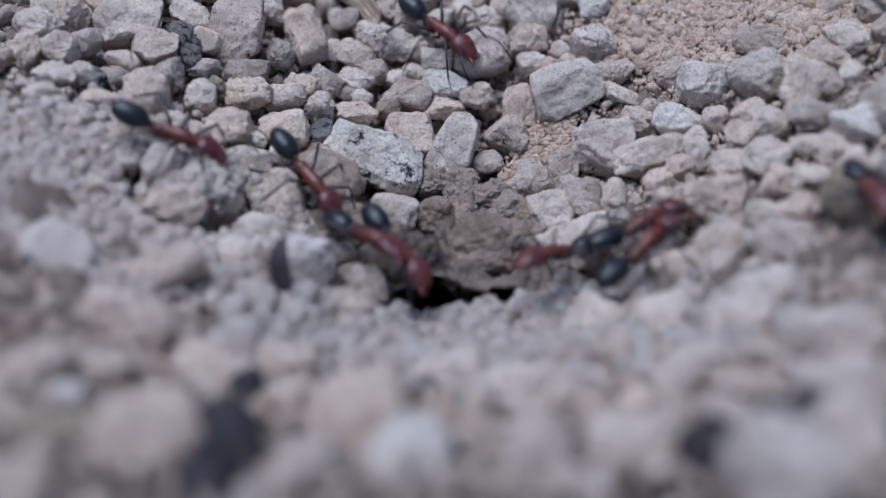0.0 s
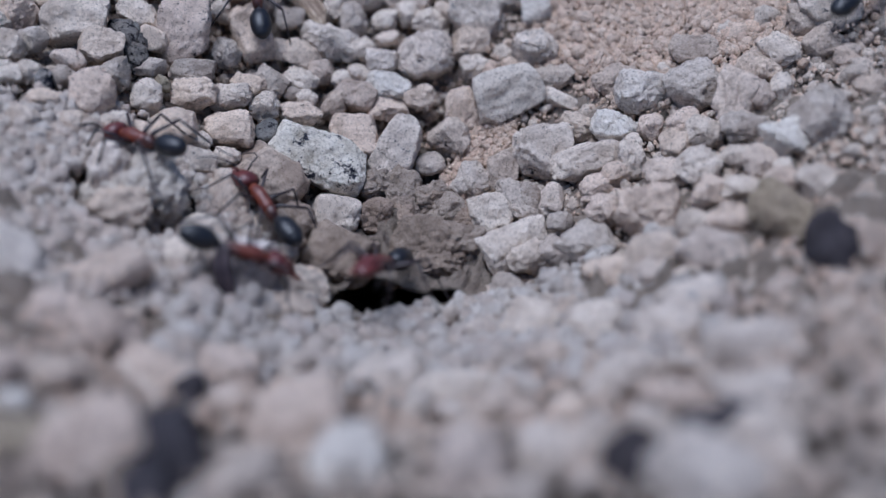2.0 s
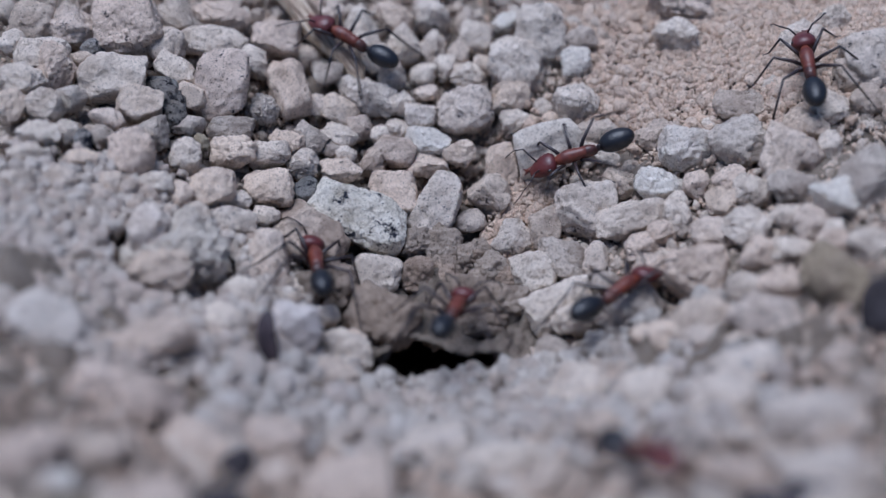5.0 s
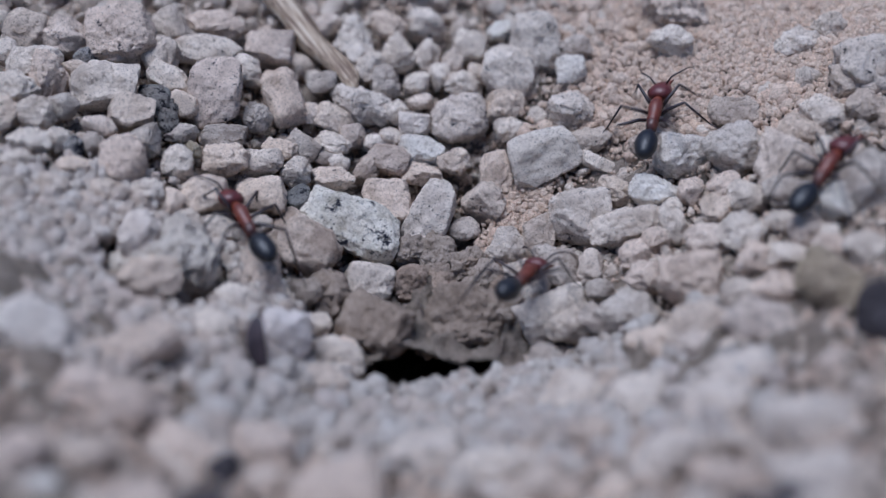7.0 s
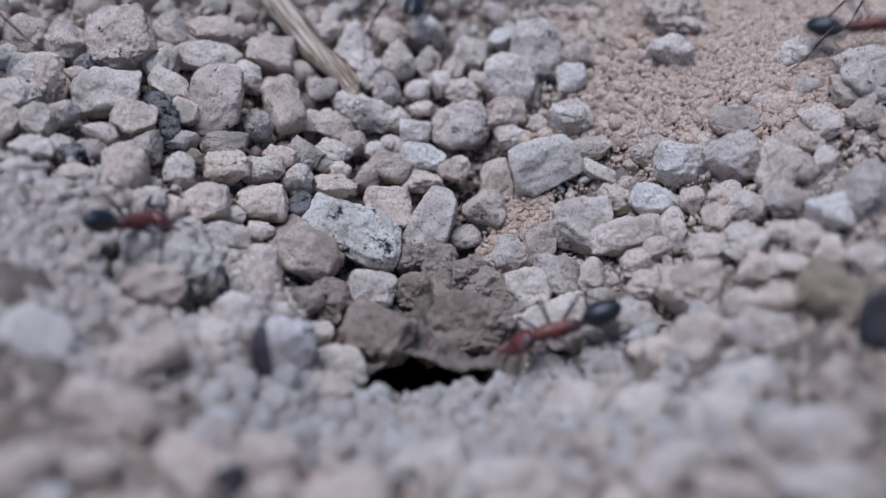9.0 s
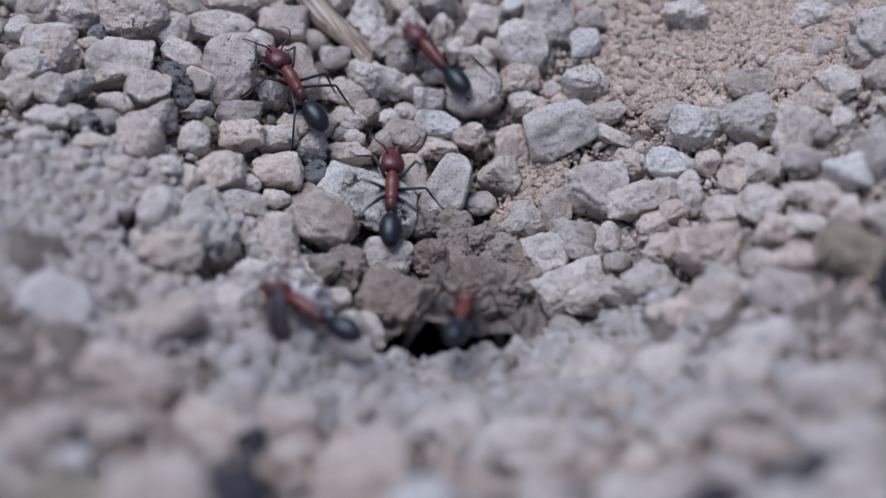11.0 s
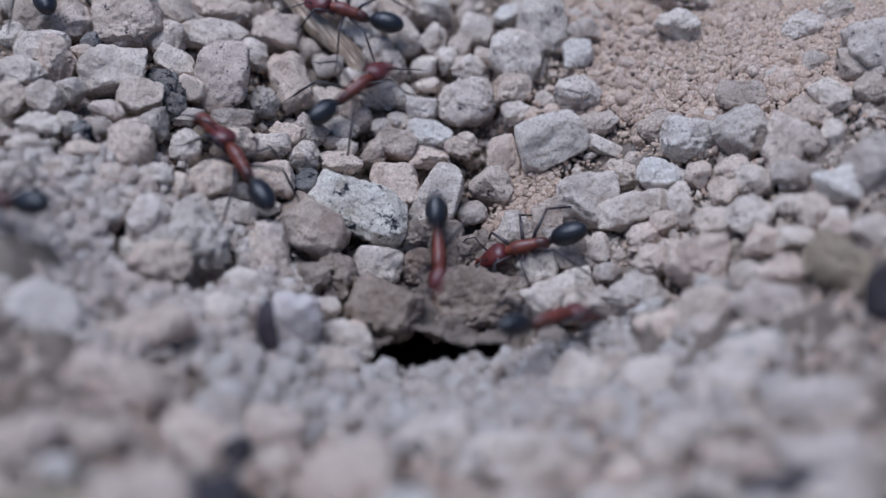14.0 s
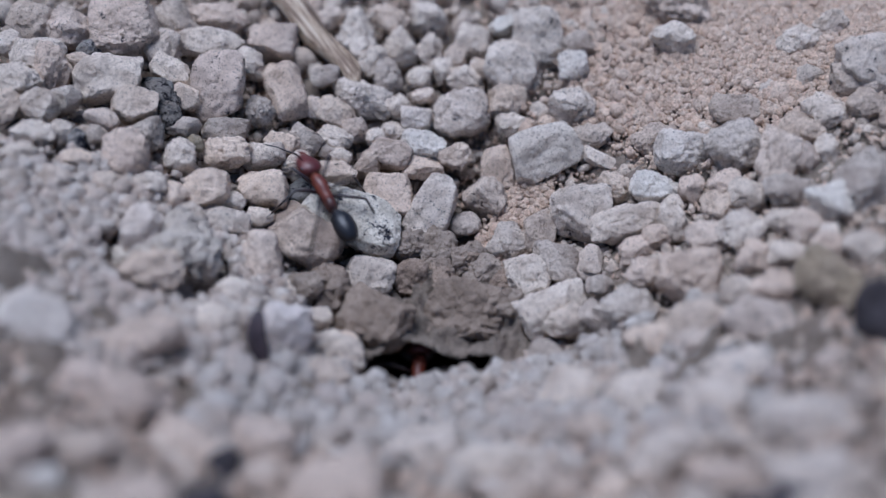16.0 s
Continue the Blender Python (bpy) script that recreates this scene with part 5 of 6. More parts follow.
track([
    (0.00, 40.2, 15.3, 10.7, 114, -20),
    (0.20, 37.7, 17.9, 10.1, 118, -16),
    (0.30, 34.8, 17.6, 8.9, 121, -12),
    (0.40, 31.3, 18.0, 7.3, 125, -7),
    (0.50, 27.5, 19.8, 6.0, 158, 7),
    (0.60, 23.9, 19.8, 4.5, 151, -11),
    (0.70, 17.5, 19.7, 1.5, 148, -4),
    (0.80, 13.9, 19.9, -0.1, 163, 0),
    (0.90, 11.4, 18.6, -1.6, 188, -1),
    (1.00, 7.6, 15.1, -3.9, 204, -8),
    (1.10, 4.8, 5.2, -2.3, 225, -6),
    (1.20, 1.5, 3.5, -3.1, 237, 12),
    (1.30, -0.4, 1.4, -2.9, 239, 19),
    (1.40, -0.5, 3.1, -3.1, 191, 2),
    (1.50, -0.7, 3.4, -2.3, 144, -15),
    (1.80, -0.9, 3.9, -1.8, 131, -27),
    (1.85, -1.4, 4.8, -2.5, 182, 1),
    (1.90, -1.8, 4.6, -2.6, 233, 28),
    (2.02, -1.3, 4.1, -2.7, 248, 27),
    (2.10, -1.0, 3.7, -2.8, 264, 15),
    (2.20, -0.4, 4.1, -2.8, 295, 29),
    (2.30, 0.7, 4.4, -2.7, 357, 3),
    (2.40, 1.7, 3.8, -1.9, 419, -22),
    (2.60, 5.9, 4.3, -1.2, 414, -24),
    (2.70, 6.4, 5.2, -2.2, 357, 3),
    (2.80, 6.7, 5.0, -2.2, 301, 30),
    (2.95, 5.5, 4.1, -2.5, 285, 24),
    (3.05, 5.4, 3.8, -2.6, 263, 22),
    (3.15, 4.8, 3.7, -2.7, 234, 25),
    (3.50, 3.8, 3.0, -3.0, 236, 25),
    (3.80, 4.4, 4.1, -2.5, 254, 19),
    (3.90, 4.5, 3.4, -3.0, 266, 15),
    (4.00, 4.8, 1.0, -3.3, 282, 9),
    (4.10, 6.4, -1.6, -2.4, 289, 4),
    (4.30, 7.3, -4.9, -0.9, 283, 3),
    (4.40, 8.8, -12.2, 2.5, 288, 4),
    (4.50, 9.0, -14.8, 3.7, 281, 4),
    (4.70, 10.1, -16.0, 4.4, 276, 9),
    (4.80, 11.0, -17.8, 5.3, 279, 16),
    (5.00, 12.4, -17.7, 5.5, 291, 16),
    (5.20, 12.6, -19.2, 6.2, 290, 13),
    (6.00, 18.0, -32.0, 12.3, 300, 0),
    (6.60, 26.0, -60.0, 15.3, 300, 0),
    (16.00, 26.0, -60.0, 15.3, 300, 0),
])
track([
    (0.00, -0.8, 27.0, -27.0, -90, 0),
    (3.65, -0.8, 27.0, -27.0, -90, 0),
    (3.70, -1.9, 20.2, -21.5, -150, 17),
    (3.75, -3.1, 13.5, -15.9, -210, 33),
    (3.80, -4.2, 6.7, -10.4, -270, 50),
    (3.90, -5.0, 7.3, -5.8, -263, -12),
    (4.00, -6.5, 4.1, -0.7, -251, -3),
    (4.10, -7.4, 4.6, -0.5, -258, -6),
    (4.20, -9.3, 7.5, -0.8, -258, -8),
    (4.30, -10.8, 11.9, -2.2, -260, -22),
    (4.50, -12.6, 11.7, -1.3, -251, -9),
    (4.60, -12.2, 11.2, -1.5, -258, -11),
    (4.80, -11.4, 10.6, -1.9, -262, -13),
    (5.00, -11.7, 11.6, -1.7, -264, -11),
    (5.20, -11.5, 11.1, -1.8, -269, -8),
    (6.20, -15.6, 13.2, 0.3, -245, -13),
    (7.30, -18.4, 16.6, 2.4, -242, -2),
    (7.50, -19.1, 18.3, 3.2, -228, 7),
    (7.60, -19.3, 19.2, 3.7, -232, -8),
    (7.70, -18.6, 21.1, 3.9, -259, -6),
    (7.80, -17.0, 24.2, 4.1, -279, 5),
    (8.00, -15.4, 28.1, 4.6, -282, 14),
    (8.10, -15.7, 28.3, 4.8, -271, 4),
    (8.20, -17.4, 26.2, 4.9, -237, 0),
    (8.30, -21.1, 24.4, 6.2, -218, -11),
    (8.50, -25.2, 24.9, 8.4, -211, 2),
    (8.70, -30.2, 25.3, 10.3, -194, 9),
    (9.20, -58.0, 38.0, 15.0, -210, 0),
    (9.80, -80.0, 50.0, 15.5, -210, 0),
    (16.00, -80.0, 50.0, 15.5, -210, 0),
])
track([
    (0.00, -0.8, 27.0, -27.0, -90, 0),
    (4.55, -0.8, 27.0, -27.0, -90, 0),
    (4.60, -1.0, 19.8, -21.6, -150, 17),
    (4.65, -1.1, 12.7, -16.1, -210, 33),
    (4.70, -1.3, 5.5, -10.7, -270, 50),
    (4.80, -1.3, 5.8, -6.2, -267, -13),
    (4.90, -1.4, 3.8, -1.8, -266, -6),
    (5.00, 0.5, 5.0, -1.7, -286, -7),
    (5.20, 0.2, 5.1, -1.7, -281, -3),
    (5.80, 6.3, 17.8, -3.5, -292, -9),
    (6.60, 16.0, 24.0, 2.2, -292, -12),
    (7.30, 21.9, 27.8, 5.8, -281, -1),
    (7.40, 21.5, 27.3, 5.5, -283, 1),
    (7.50, 19.2, 25.4, 4.0, -267, 14),
    (7.60, 19.4, 25.6, 4.1, -268, -1),
    (7.70, 20.7, 24.9, 4.4, -293, 1),
    (7.80, 19.9, 25.9, 4.5, -286, -2),
    (7.90, 19.6, 28.1, 5.1, -280, 0),
    (8.00, 20.5, 31.1, 6.5, -275, 15),
    (8.10, 23.2, 34.3, 8.5, -288, 5),
    (8.20, 26.8, 34.6, 9.7, -316, 0),
    (8.30, 27.7, 33.7, 9.7, -328, -4),
    (8.50, 33.0, 28.6, 10.1, -340, -6),
    (8.60, 33.1, 25.5, 9.5, -335, -21),
    (8.65, 32.8, 24.5, 9.2, -377, 0),
    (8.70, 32.5, 23.3, 8.8, -420, 22),
    (9.20, 52.0, 40.0, 14.7, -350, 0),
    (9.80, 80.0, 40.0, 15.5, -350, 0),
    (16.00, 80.0, 40.0, 15.5, -350, 0),
])
track([
    (0.00, 80.0, 66.0, 15.6, 200, 0),
    (3.80, 62.0, 56.0, 15.4, 205, 0),
    (4.00, 39.8, 26.9, 11.7, 207, 8),
    (4.10, 37.8, 27.6, 11.3, 208, 20),
    (4.30, 22.6, 30.8, 7.1, 187, 1),
    (4.50, 16.7, 25.7, 3.1, 212, 15),
    (4.60, 14.9, 23.1, 1.4, 237, 20),
    (4.70, 14.2, 24.0, 1.5, 220, 21),
    (5.00, 13.3, 25.1, 1.6, 183, 1),
    (5.20, 10.7, 23.5, 0.0, 177, -4),
    (5.70, 6.7, 16.4, -3.8, 240, 3),
    (6.10, 1.3, 8.7, -6.0, 254, 8),
    (6.17, 0.6, 15.5, -13.7, 199, 5),
    (6.23, -0.1, 21.3, -20.3, 145, 3),
    (6.30, -0.8, 27.0, -27.0, 90, 0),
    (16.00, -0.8, 27.0, -27.0, 90, 0),
])
track([
    (0.00, 82.0, 50.0, 15.5, 190, 0),
    (3.80, 60.0, 46.0, 15.2, 190, 0),
    (4.00, 38.4, 17.0, 10.3, 116, -9),
    (4.10, 37.9, 18.8, 10.2, 117, -13),
    (4.20, 36.2, 19.6, 9.7, 124, -12),
    (4.30, 33.3, 22.5, 9.0, 136, 1),
    (4.50, 33.5, 23.8, 9.3, 111, 11),
    (4.70, 33.4, 24.9, 9.5, 101, -6),
    (4.90, 33.5, 26.2, 9.8, 92, -6),
    (5.00, 34.0, 26.6, 10.0, 87, 3),
    (5.20, 33.7, 29.4, 10.5, 91, 4),
    (5.80, 38.4, 59.3, 14.4, 100, 0),
    (6.50, 38.0, 90.0, 15.5, 95, 0),
    (16.00, 38.0, 90.0, 15.5, 95, 0),
])
track([
    (0.00, 45.0, 92.0, 15.6, 250, 0),
    (6.60, 42.0, 70.0, 15.3, 250, 0),
    (7.30, 33.8, 36.2, 11.8, 229, 1),
    (7.40, 32.0, 32.5, 10.7, 235, 2),
    (7.50, 32.1, 29.9, 10.1, 240, 11),
    (7.60, 31.2, 26.0, 8.9, 246, 23),
    (7.70, 29.4, 25.4, 8.0, 230, 25),
    (7.80, 28.0, 22.6, 6.8, 231, 15),
    (8.00, 25.8, 21.3, 5.5, 203, 5),
    (8.10, 22.5, 20.7, 4.1, 180, 0),
    (8.20, 17.8, 19.9, 1.7, 174, -5),
    (8.30, 14.3, 18.4, -0.4, 178, -1),
    (8.40, 10.4, 16.5, -2.6, 194, 1),
    (8.50, 6.5, 9.4, -2.4, 221, -6),
    (8.60, 3.8, 6.7, -5.0, 239, 8),
    (8.68, 1.6, 17.4, -16.5, 165, 4),
    (8.75, -0.8, 27.0, -27.0, 90, 0),
    (16.00, -0.8, 27.0, -27.0, 90, 0),
])
track([
    (0.00, -0.8, 27.0, -27.0, -90, 0),
    (6.30, -0.8, 27.0, -27.0, -90, 0),
    (6.40, -0.0, 20.2, -19.2, -34, -5),
    (6.50, 0.8, 13.4, -11.3, 22, -9),
    (6.60, 1.5, 4.3, -1.6, 78, -14),
    (6.90, 6.1, 9.0, -1.5, 68, -12),
    (7.30, 11.1, 13.8, -2.8, 60, -35),
    (7.40, 11.5, 13.6, -2.6, -3, 0),
    (7.50, 12.0, 13.4, -2.3, -65, 35),
    (7.60, 12.6, 13.4, -2.1, -57, 32),
    (7.80, 13.3, 13.3, -1.7, -53, 34),
    (7.90, 14.8, 13.6, -1.0, -30, 20),
    (8.00, 15.6, 13.7, -0.6, 39, -22),
    (8.05, 15.4, 13.3, -0.7, -8, 6),
    (8.10, 15.2, 13.0, -0.8, -54, 34),
    (8.20, 16.0, 12.2, -0.5, -65, 35),
    (8.30, 17.4, 10.4, 0.1, -77, 28),
    (8.37, 17.4, 9.3, 0.1, -96, 26),
    (8.45, 16.9, 7.8, -0.1, -117, 31),
    (8.47, 16.5, 8.1, -0.3, -178, 0),
    (8.50, 16.1, 8.0, -0.5, -239, -31),
    (8.60, 15.9, 7.6, -0.6, -238, -28),
    (8.70, 14.8, 6.8, -1.1, -245, -26),
    (8.95, 11.4, 6.7, -2.7, -190, -4),
    (9.20, 7.8, 4.6, -2.7, -135, 18),
    (9.40, 3.5, 16.0, -14.9, -203, 9),
    (9.60, -0.8, 27.0, -27.0, -270, 0),
    (16.00, -0.8, 27.0, -27.0, -270, 0),
])
track([
    (0.00, -8.0, 92.0, 15.5, 280, 0),
    (6.70, -8.0, 66.0, 14.6, 280, 0),
    (7.30, -0.7, 37.5, 6.0, 323, 7),
    (7.40, -0.7, 36.4, 5.5, 296, 11),
    (7.50, 0.6, 34.4, 4.5, 294, 3),
    (7.60, 1.6, 32.0, 3.4, 281, 10),
    (7.70, 2.7, 29.5, 2.0, 282, 8),
    (7.80, 2.6, 26.2, 0.2, 268, 9),
    (8.00, 1.8, 23.0, -1.4, 254, 1),
    (8.10, 0.9, 19.9, -2.9, 251, 0),
    (8.20, 1.0, 18.5, -3.6, 254, -5),
    (8.30, -0.1, 12.6, -2.5, 254, -10),
    (8.40, 0.4, 10.0, -2.6, 260, -4),
    (8.50, 0.7, 6.5, -2.6, 264, -5),
    (8.60, 0.8, 4.4, -2.6, 266, -2),
    (8.70, 0.3, 7.3, -7.4, 268, 1),
    (8.77, -0.0, 14.6, -14.6, 209, 1),
    (8.83, -0.4, 20.8, -20.8, 149, 0),
    (8.90, -0.8, 27.0, -27.0, 90, 0),
    (16.00, -0.8, 27.0, -27.0, 90, 0),
])
track([
    (0.00, -0.8, 27.0, -27.0, -90, 0),
    (7.30, -0.8, 27.0, -27.0, -90, 0),
    (7.37, -0.9, 20.4, -21.6, -150, 17),
    (7.43, -1.0, 13.7, -16.3, -210, 33),
    (7.50, -1.1, 7.1, -10.9, -270, 50),
    (7.60, -1.3, 3.1, -3.0, -260, -17),
    (7.70, -2.3, 2.6, -2.9, -239, -21),
    (7.80, -5.5, 3.4, -2.5, -227, -15),
    (7.90, -7.1, 3.3, -1.4, -234, -6),
    (8.00, -7.6, 4.0, -0.5, -240, 2),
    (8.10, -7.6, 4.2, -0.4, -240, -10),
    (8.20, -7.9, 8.9, -0.6, -253, 3),
    (8.30, -7.9, 16.3, -2.5, -265, -7),
    (8.40, -7.9, 19.0, -1.4, -270, -11),
    (8.50, -7.9, 21.3, -0.5, -269, -1),
    (8.60, -5.9, 24.3, 0.3, -280, -7),
    (8.70, -6.7, 27.2, 1.7, -269, -12),
    (9.20, 2.0, 62.0, 14.2, -280, 0),
    (9.80, 6.0, 90.0, 15.5, -275, 0),
    (16.00, 6.0, 90.0, 15.5, -275, 0),
])
track([
    (0.00, 12.0, -62.0, 15.2, 120, 0),
    (6.60, 6.0, -48.0, 14.4, 125, 0),
    (7.30, -17.0, -16.2, 6.0, 161, -11),
    (7.50, -18.3, -15.3, 6.0, 155, -3),
    (7.60, -20.7, -13.6, 6.1, 149, -5),
    (7.70, -24.0, -12.5, 6.8, 146, -1),
    (7.80, -27.2, -12.3, 7.9, 141, -6),
    (7.90, -31.2, -12.0, 9.3, 146, -13),
    (8.20, -62.0, 0.0, 14.8, 150, 0),
    (8.80, -85.0, 10.0, 15.5, 150, 0),
    (16.00, -85.0, 10.0, 15.5, 150, 0),
])
track([
    (0.00, -88.0, 30.0, 15.5, 0, 0),
    (7.70, -62.0, 24.0, 14.9, 0, 0),
    (8.00, -39.5, 11.0, 10.4, 63, -15),
    (8.20, -36.9, 10.1, 9.4, 57, -14),
    (8.50, -34.2, 9.8, 8.2, 38, -4),
    (8.70, -31.8, 11.4, 7.4, 55, -13),
    (9.40, -19.0, 8.2, 1.9, 34, -15),
    (9.90, -8.5, 3.5, -1.9, 32, -16),
    (10.30, -0.8, 27.0, -27.0, 90, 0),
    (16.00, -0.8, 27.0, -27.0, 90, 0),
])
track([
    (0.00, -38.0, 82.0, 15.5, 300, 0),
    (9.40, -38.0, 72.0, 15.3, 300, 0),
    (10.20, -19.3, 34.1, 7.9, 301, 12),
    (10.50, -14.2, 27.7, 4.0, 292, 35),
    (10.57, -13.1, 27.7, 3.6, 367, 2),
    (10.65, -12.0, 27.8, 3.3, 442, -30),
    (10.75, -13.4, 26.8, 3.4, 468, -19),
    (10.80, -14.2, 26.5, 3.6, 483, -15),
    (11.00, -15.3, 28.5, 4.7, 486, 5),
    (11.50, -15.3, 28.5, 4.7, 483, 4),
    (12.00, -14.0, 27.3, 3.8, 480, 7),
    (12.20, -13.3, 27.1, 3.4, 471, 1),
    (12.40, -13.6, 26.6, 3.4, 471, -2),
    (12.50, -11.6, 26.1, 2.5, 469, 10),
    (12.60, -11.2, 25.0, 2.0, 466, -13),
    (12.70, -9.8, 25.3, 1.7, 450, -3),
    (12.80, -8.8, 24.8, 1.2, 437, 0),
    (13.00, -6.3, 24.0, 0.2, 410, 7),
    (13.10, -5.4, 23.3, -0.3, 393, -2),
    (13.20, -4.7, 23.2, -0.5, 376, -2),
    (13.30, -3.0, 23.9, -0.5, 375, 0),
    (13.40, -1.0, 25.2, -0.1, 383, -2),
    (13.50, -0.9, 25.4, 0.0, 387, -1),
    (13.60, -0.4, 25.3, -0.1, 370, -1),
    (13.70, 0.0, 24.2, -0.7, 363, -2),
    (13.80, 0.1, 22.6, -1.5, 323, 12),
    (13.90, -0.5, 21.3, -2.1, 308, 4),
    (14.00, -0.9, 16.1, -3.7, 275, -17),
    (14.10, -2.3, 9.7, -6.5, 269, -3),
    (14.20, -1.5, 5.4, -7.1, 267, 5),
    (14.25, -1.3, 13.3, -14.4, 208, 3),
    (14.30, -1.0, 20.2, -20.7, 149, 2),
    (14.35, -0.8, 27.0, -27.0, 90, 0),
    (16.00, -0.8, 27.0, -27.0, 90, 0),
])
track([
    (0.00, 70.0, 70.0, 15.5, 190, 0),
    (9.20, 58.0, 58.0, 15.4, 190, 0),
    (10.20, 11.8, 27.6, 2.3, 142, -30),
    (10.80, 0.8, 27.6, 1.0, 203, 19),
    (10.85, 0.4, 28.9, 1.7, 166, -3),
    (10.90, 0.0, 30.3, 2.5, 128, -24),
    (11.00, -1.7, 34.5, 4.6, 129, 3),
    (11.10, -3.4, 38.5, 6.6, 115, -2),
    (11.20, -3.9, 41.7, 8.1, 100, 6),
    (11.50, -3.9, 42.5, 8.5, 99, 14),
    (11.70, -3.9, 45.2, 9.8, 100, 8),
    (12.10, -6.0, 66.0, 14.6, 95, 0),
    (12.80, -8.0, 92.0, 15.5, 95, 0),
    (16.00, -8.0, 92.0, 15.5, 95, 0),
])
track([
    (0.00, -0.8, 27.0, -27.0, -90, 0),
    (10.20, -0.8, 27.0, -27.0, -90, 0),
    (10.28, -2.2, 20.9, -20.6, -146, -3),
    (10.37, -3.6, 14.9, -14.1, -202, -7),
    (10.45, -4.9, 6.5, -5.7, -257, -10),
    (10.65, -6.2, 5.7, -0.8, -268, 8),
    (10.80, -7.2, 11.3, -0.8, -280, 15),
    (10.90, -6.6, 17.5, -2.4, -277, 7),
    (11.00, -6.2, 19.4, -1.8, -270, 7),
    (11.10, -5.8, 20.1, -1.6, -277, -3),
    (11.20, -6.3, 21.0, -1.1, -266, 3),
    (11.40, -5.6, 22.4, -0.7, -271, -1),
    (11.50, -5.0, 24.5, 0.2, -275, 9),
    (11.60, -5.4, 26.0, 0.9, -267, 1),
    (11.70, -4.1, 26.9, 1.1, -255, 1),
    (11.80, -3.2, 27.1, 1.1, -269, -2),
    (11.90, -2.4, 27.3, 1.1, -274, 3),
    (12.00, 0.7, 28.3, 1.4, -297, 4),
    (12.10, 2.1, 29.5, 2.0, -295, -6),
    (12.20, 2.0, 30.1, 2.3, -288, -6),
    (12.30, 1.7, 30.4, 2.5, -281, -14),
    (12.40, 1.0, 31.1, 2.9, -275, -4),
    (12.50, 0.7, 31.9, 3.3, -263, 7),
    (12.60, 0.3, 31.8, 3.2, -253, -13),
    (12.70, -0.1, 32.9, 3.8, -247, -3),
    (12.80, -2.1, 33.8, 4.3, -229, -7),
    (13.00, -4.3, 38.2, 6.5, -228, 7),
    (13.20, -5.4, 38.7, 6.8, -243, -11),
    (13.50, -6.3, 39.8, 7.4, -229, -10),
    (13.80, -8.8, 40.8, 8.1, -225, -15),
    (14.00, -9.4, 40.1, 7.9, -193, 1),
    (14.20, -11.5, 40.4, 8.3, -192, -5),
    (14.50, -18.7, 38.1, 9.0, -148, 7),
    (15.00, -18.0, 42.4, 10.3, -209, -4),
    (15.30, -24.0, 62.0, 14.6, -230, 0),
    (15.80, -34.0, 80.0, 15.4, -240, 0),
    (16.00, -34.0, 80.0, 15.4, -240, 0),
])
track([
    (0.00, -0.8, 27.0, -27.0, -90, 0),
    (10.70, -0.8, 27.0, -27.0, -90, 0),
    (10.75, -1.0, 19.8, -21.6, -150, 17),
    (10.80, -1.1, 12.6, -16.1, -210, 33),
    (10.85, -1.3, 5.5, -10.7, -270, 50),
    (11.00, 0.1, 3.6, -3.2, -279, -8),
    (11.10, 1.0, 3.3, -2.3, -287, -7),
    (11.20, 2.3, 4.2, -1.5, -298, -11),
    (11.40, 3.0, 5.1, -1.5, -298, -12),
    (11.50, 3.5, 5.7, -1.5, -296, 5),
    (11.60, 3.4, 6.3, -1.6, -294, -4),
    (11.70, 3.6, 5.3, -1.5, -293, -7),
    (11.80, 3.9, 4.9, -1.5, -287, -11),
    (12.00, 3.1, 4.2, -1.5, -276, -14),
    (12.20, 3.8, 4.5, -1.4, -286, -12),
    (12.30, 4.7, 5.0, -1.4, -292, -10),
    (12.40, 4.9, 5.2, -1.4, -298, -6),
    (12.50, 6.4, 6.9, -1.4, -301, 6),
    (12.60, 7.3, 9.6, -2.1, -298, -6),
    (12.70, 8.1, 10.7, -2.0, -296, -5),
    (12.80, 7.4, 11.3, -2.1, -293, 0),
    (13.00, 8.6, 15.3, -3.5, -290, 4),
    (13.10, 8.2, 15.6, -3.6, -278, 0),
    (13.20, 7.8, 16.2, -3.6, -266, -3),
    (13.30, 8.7, 15.7, -3.4, -266, -2),
    (13.50, 8.0, 16.6, -3.4, -252, 11),
    (13.60, 8.1, 16.1, -3.5, -253, -3),
    (13.70, 8.8, 16.4, -3.2, -246, -13),
    (13.80, 8.1, 16.5, -3.4, -210, -8),
    (13.90, 9.5, 15.7, -3.1, -201, -15),
    (14.00, 8.1, 15.8, -3.6, -182, -4),
    (14.10, 8.3, 16.3, -3.4, -213, -25),
    (14.20, 8.0, 15.8, -3.6, -150, 21),
    (14.30, 6.2, 11.7, -2.6, -136, 2),
    (14.40, 4.3, 9.4, -2.6, -111, -2),
    (14.50, 2.1, 9.1, -7.3, -108, 5),
    (14.57, 1.1, 15.8, -14.5, -162, 3),
    (14.63, 0.2, 21.4, -20.8, -216, 2),
    (14.70, -0.8, 27.0, -27.0, -270, 0),
    (16.00, -0.8, 27.0, -27.0, -270, 0),
])
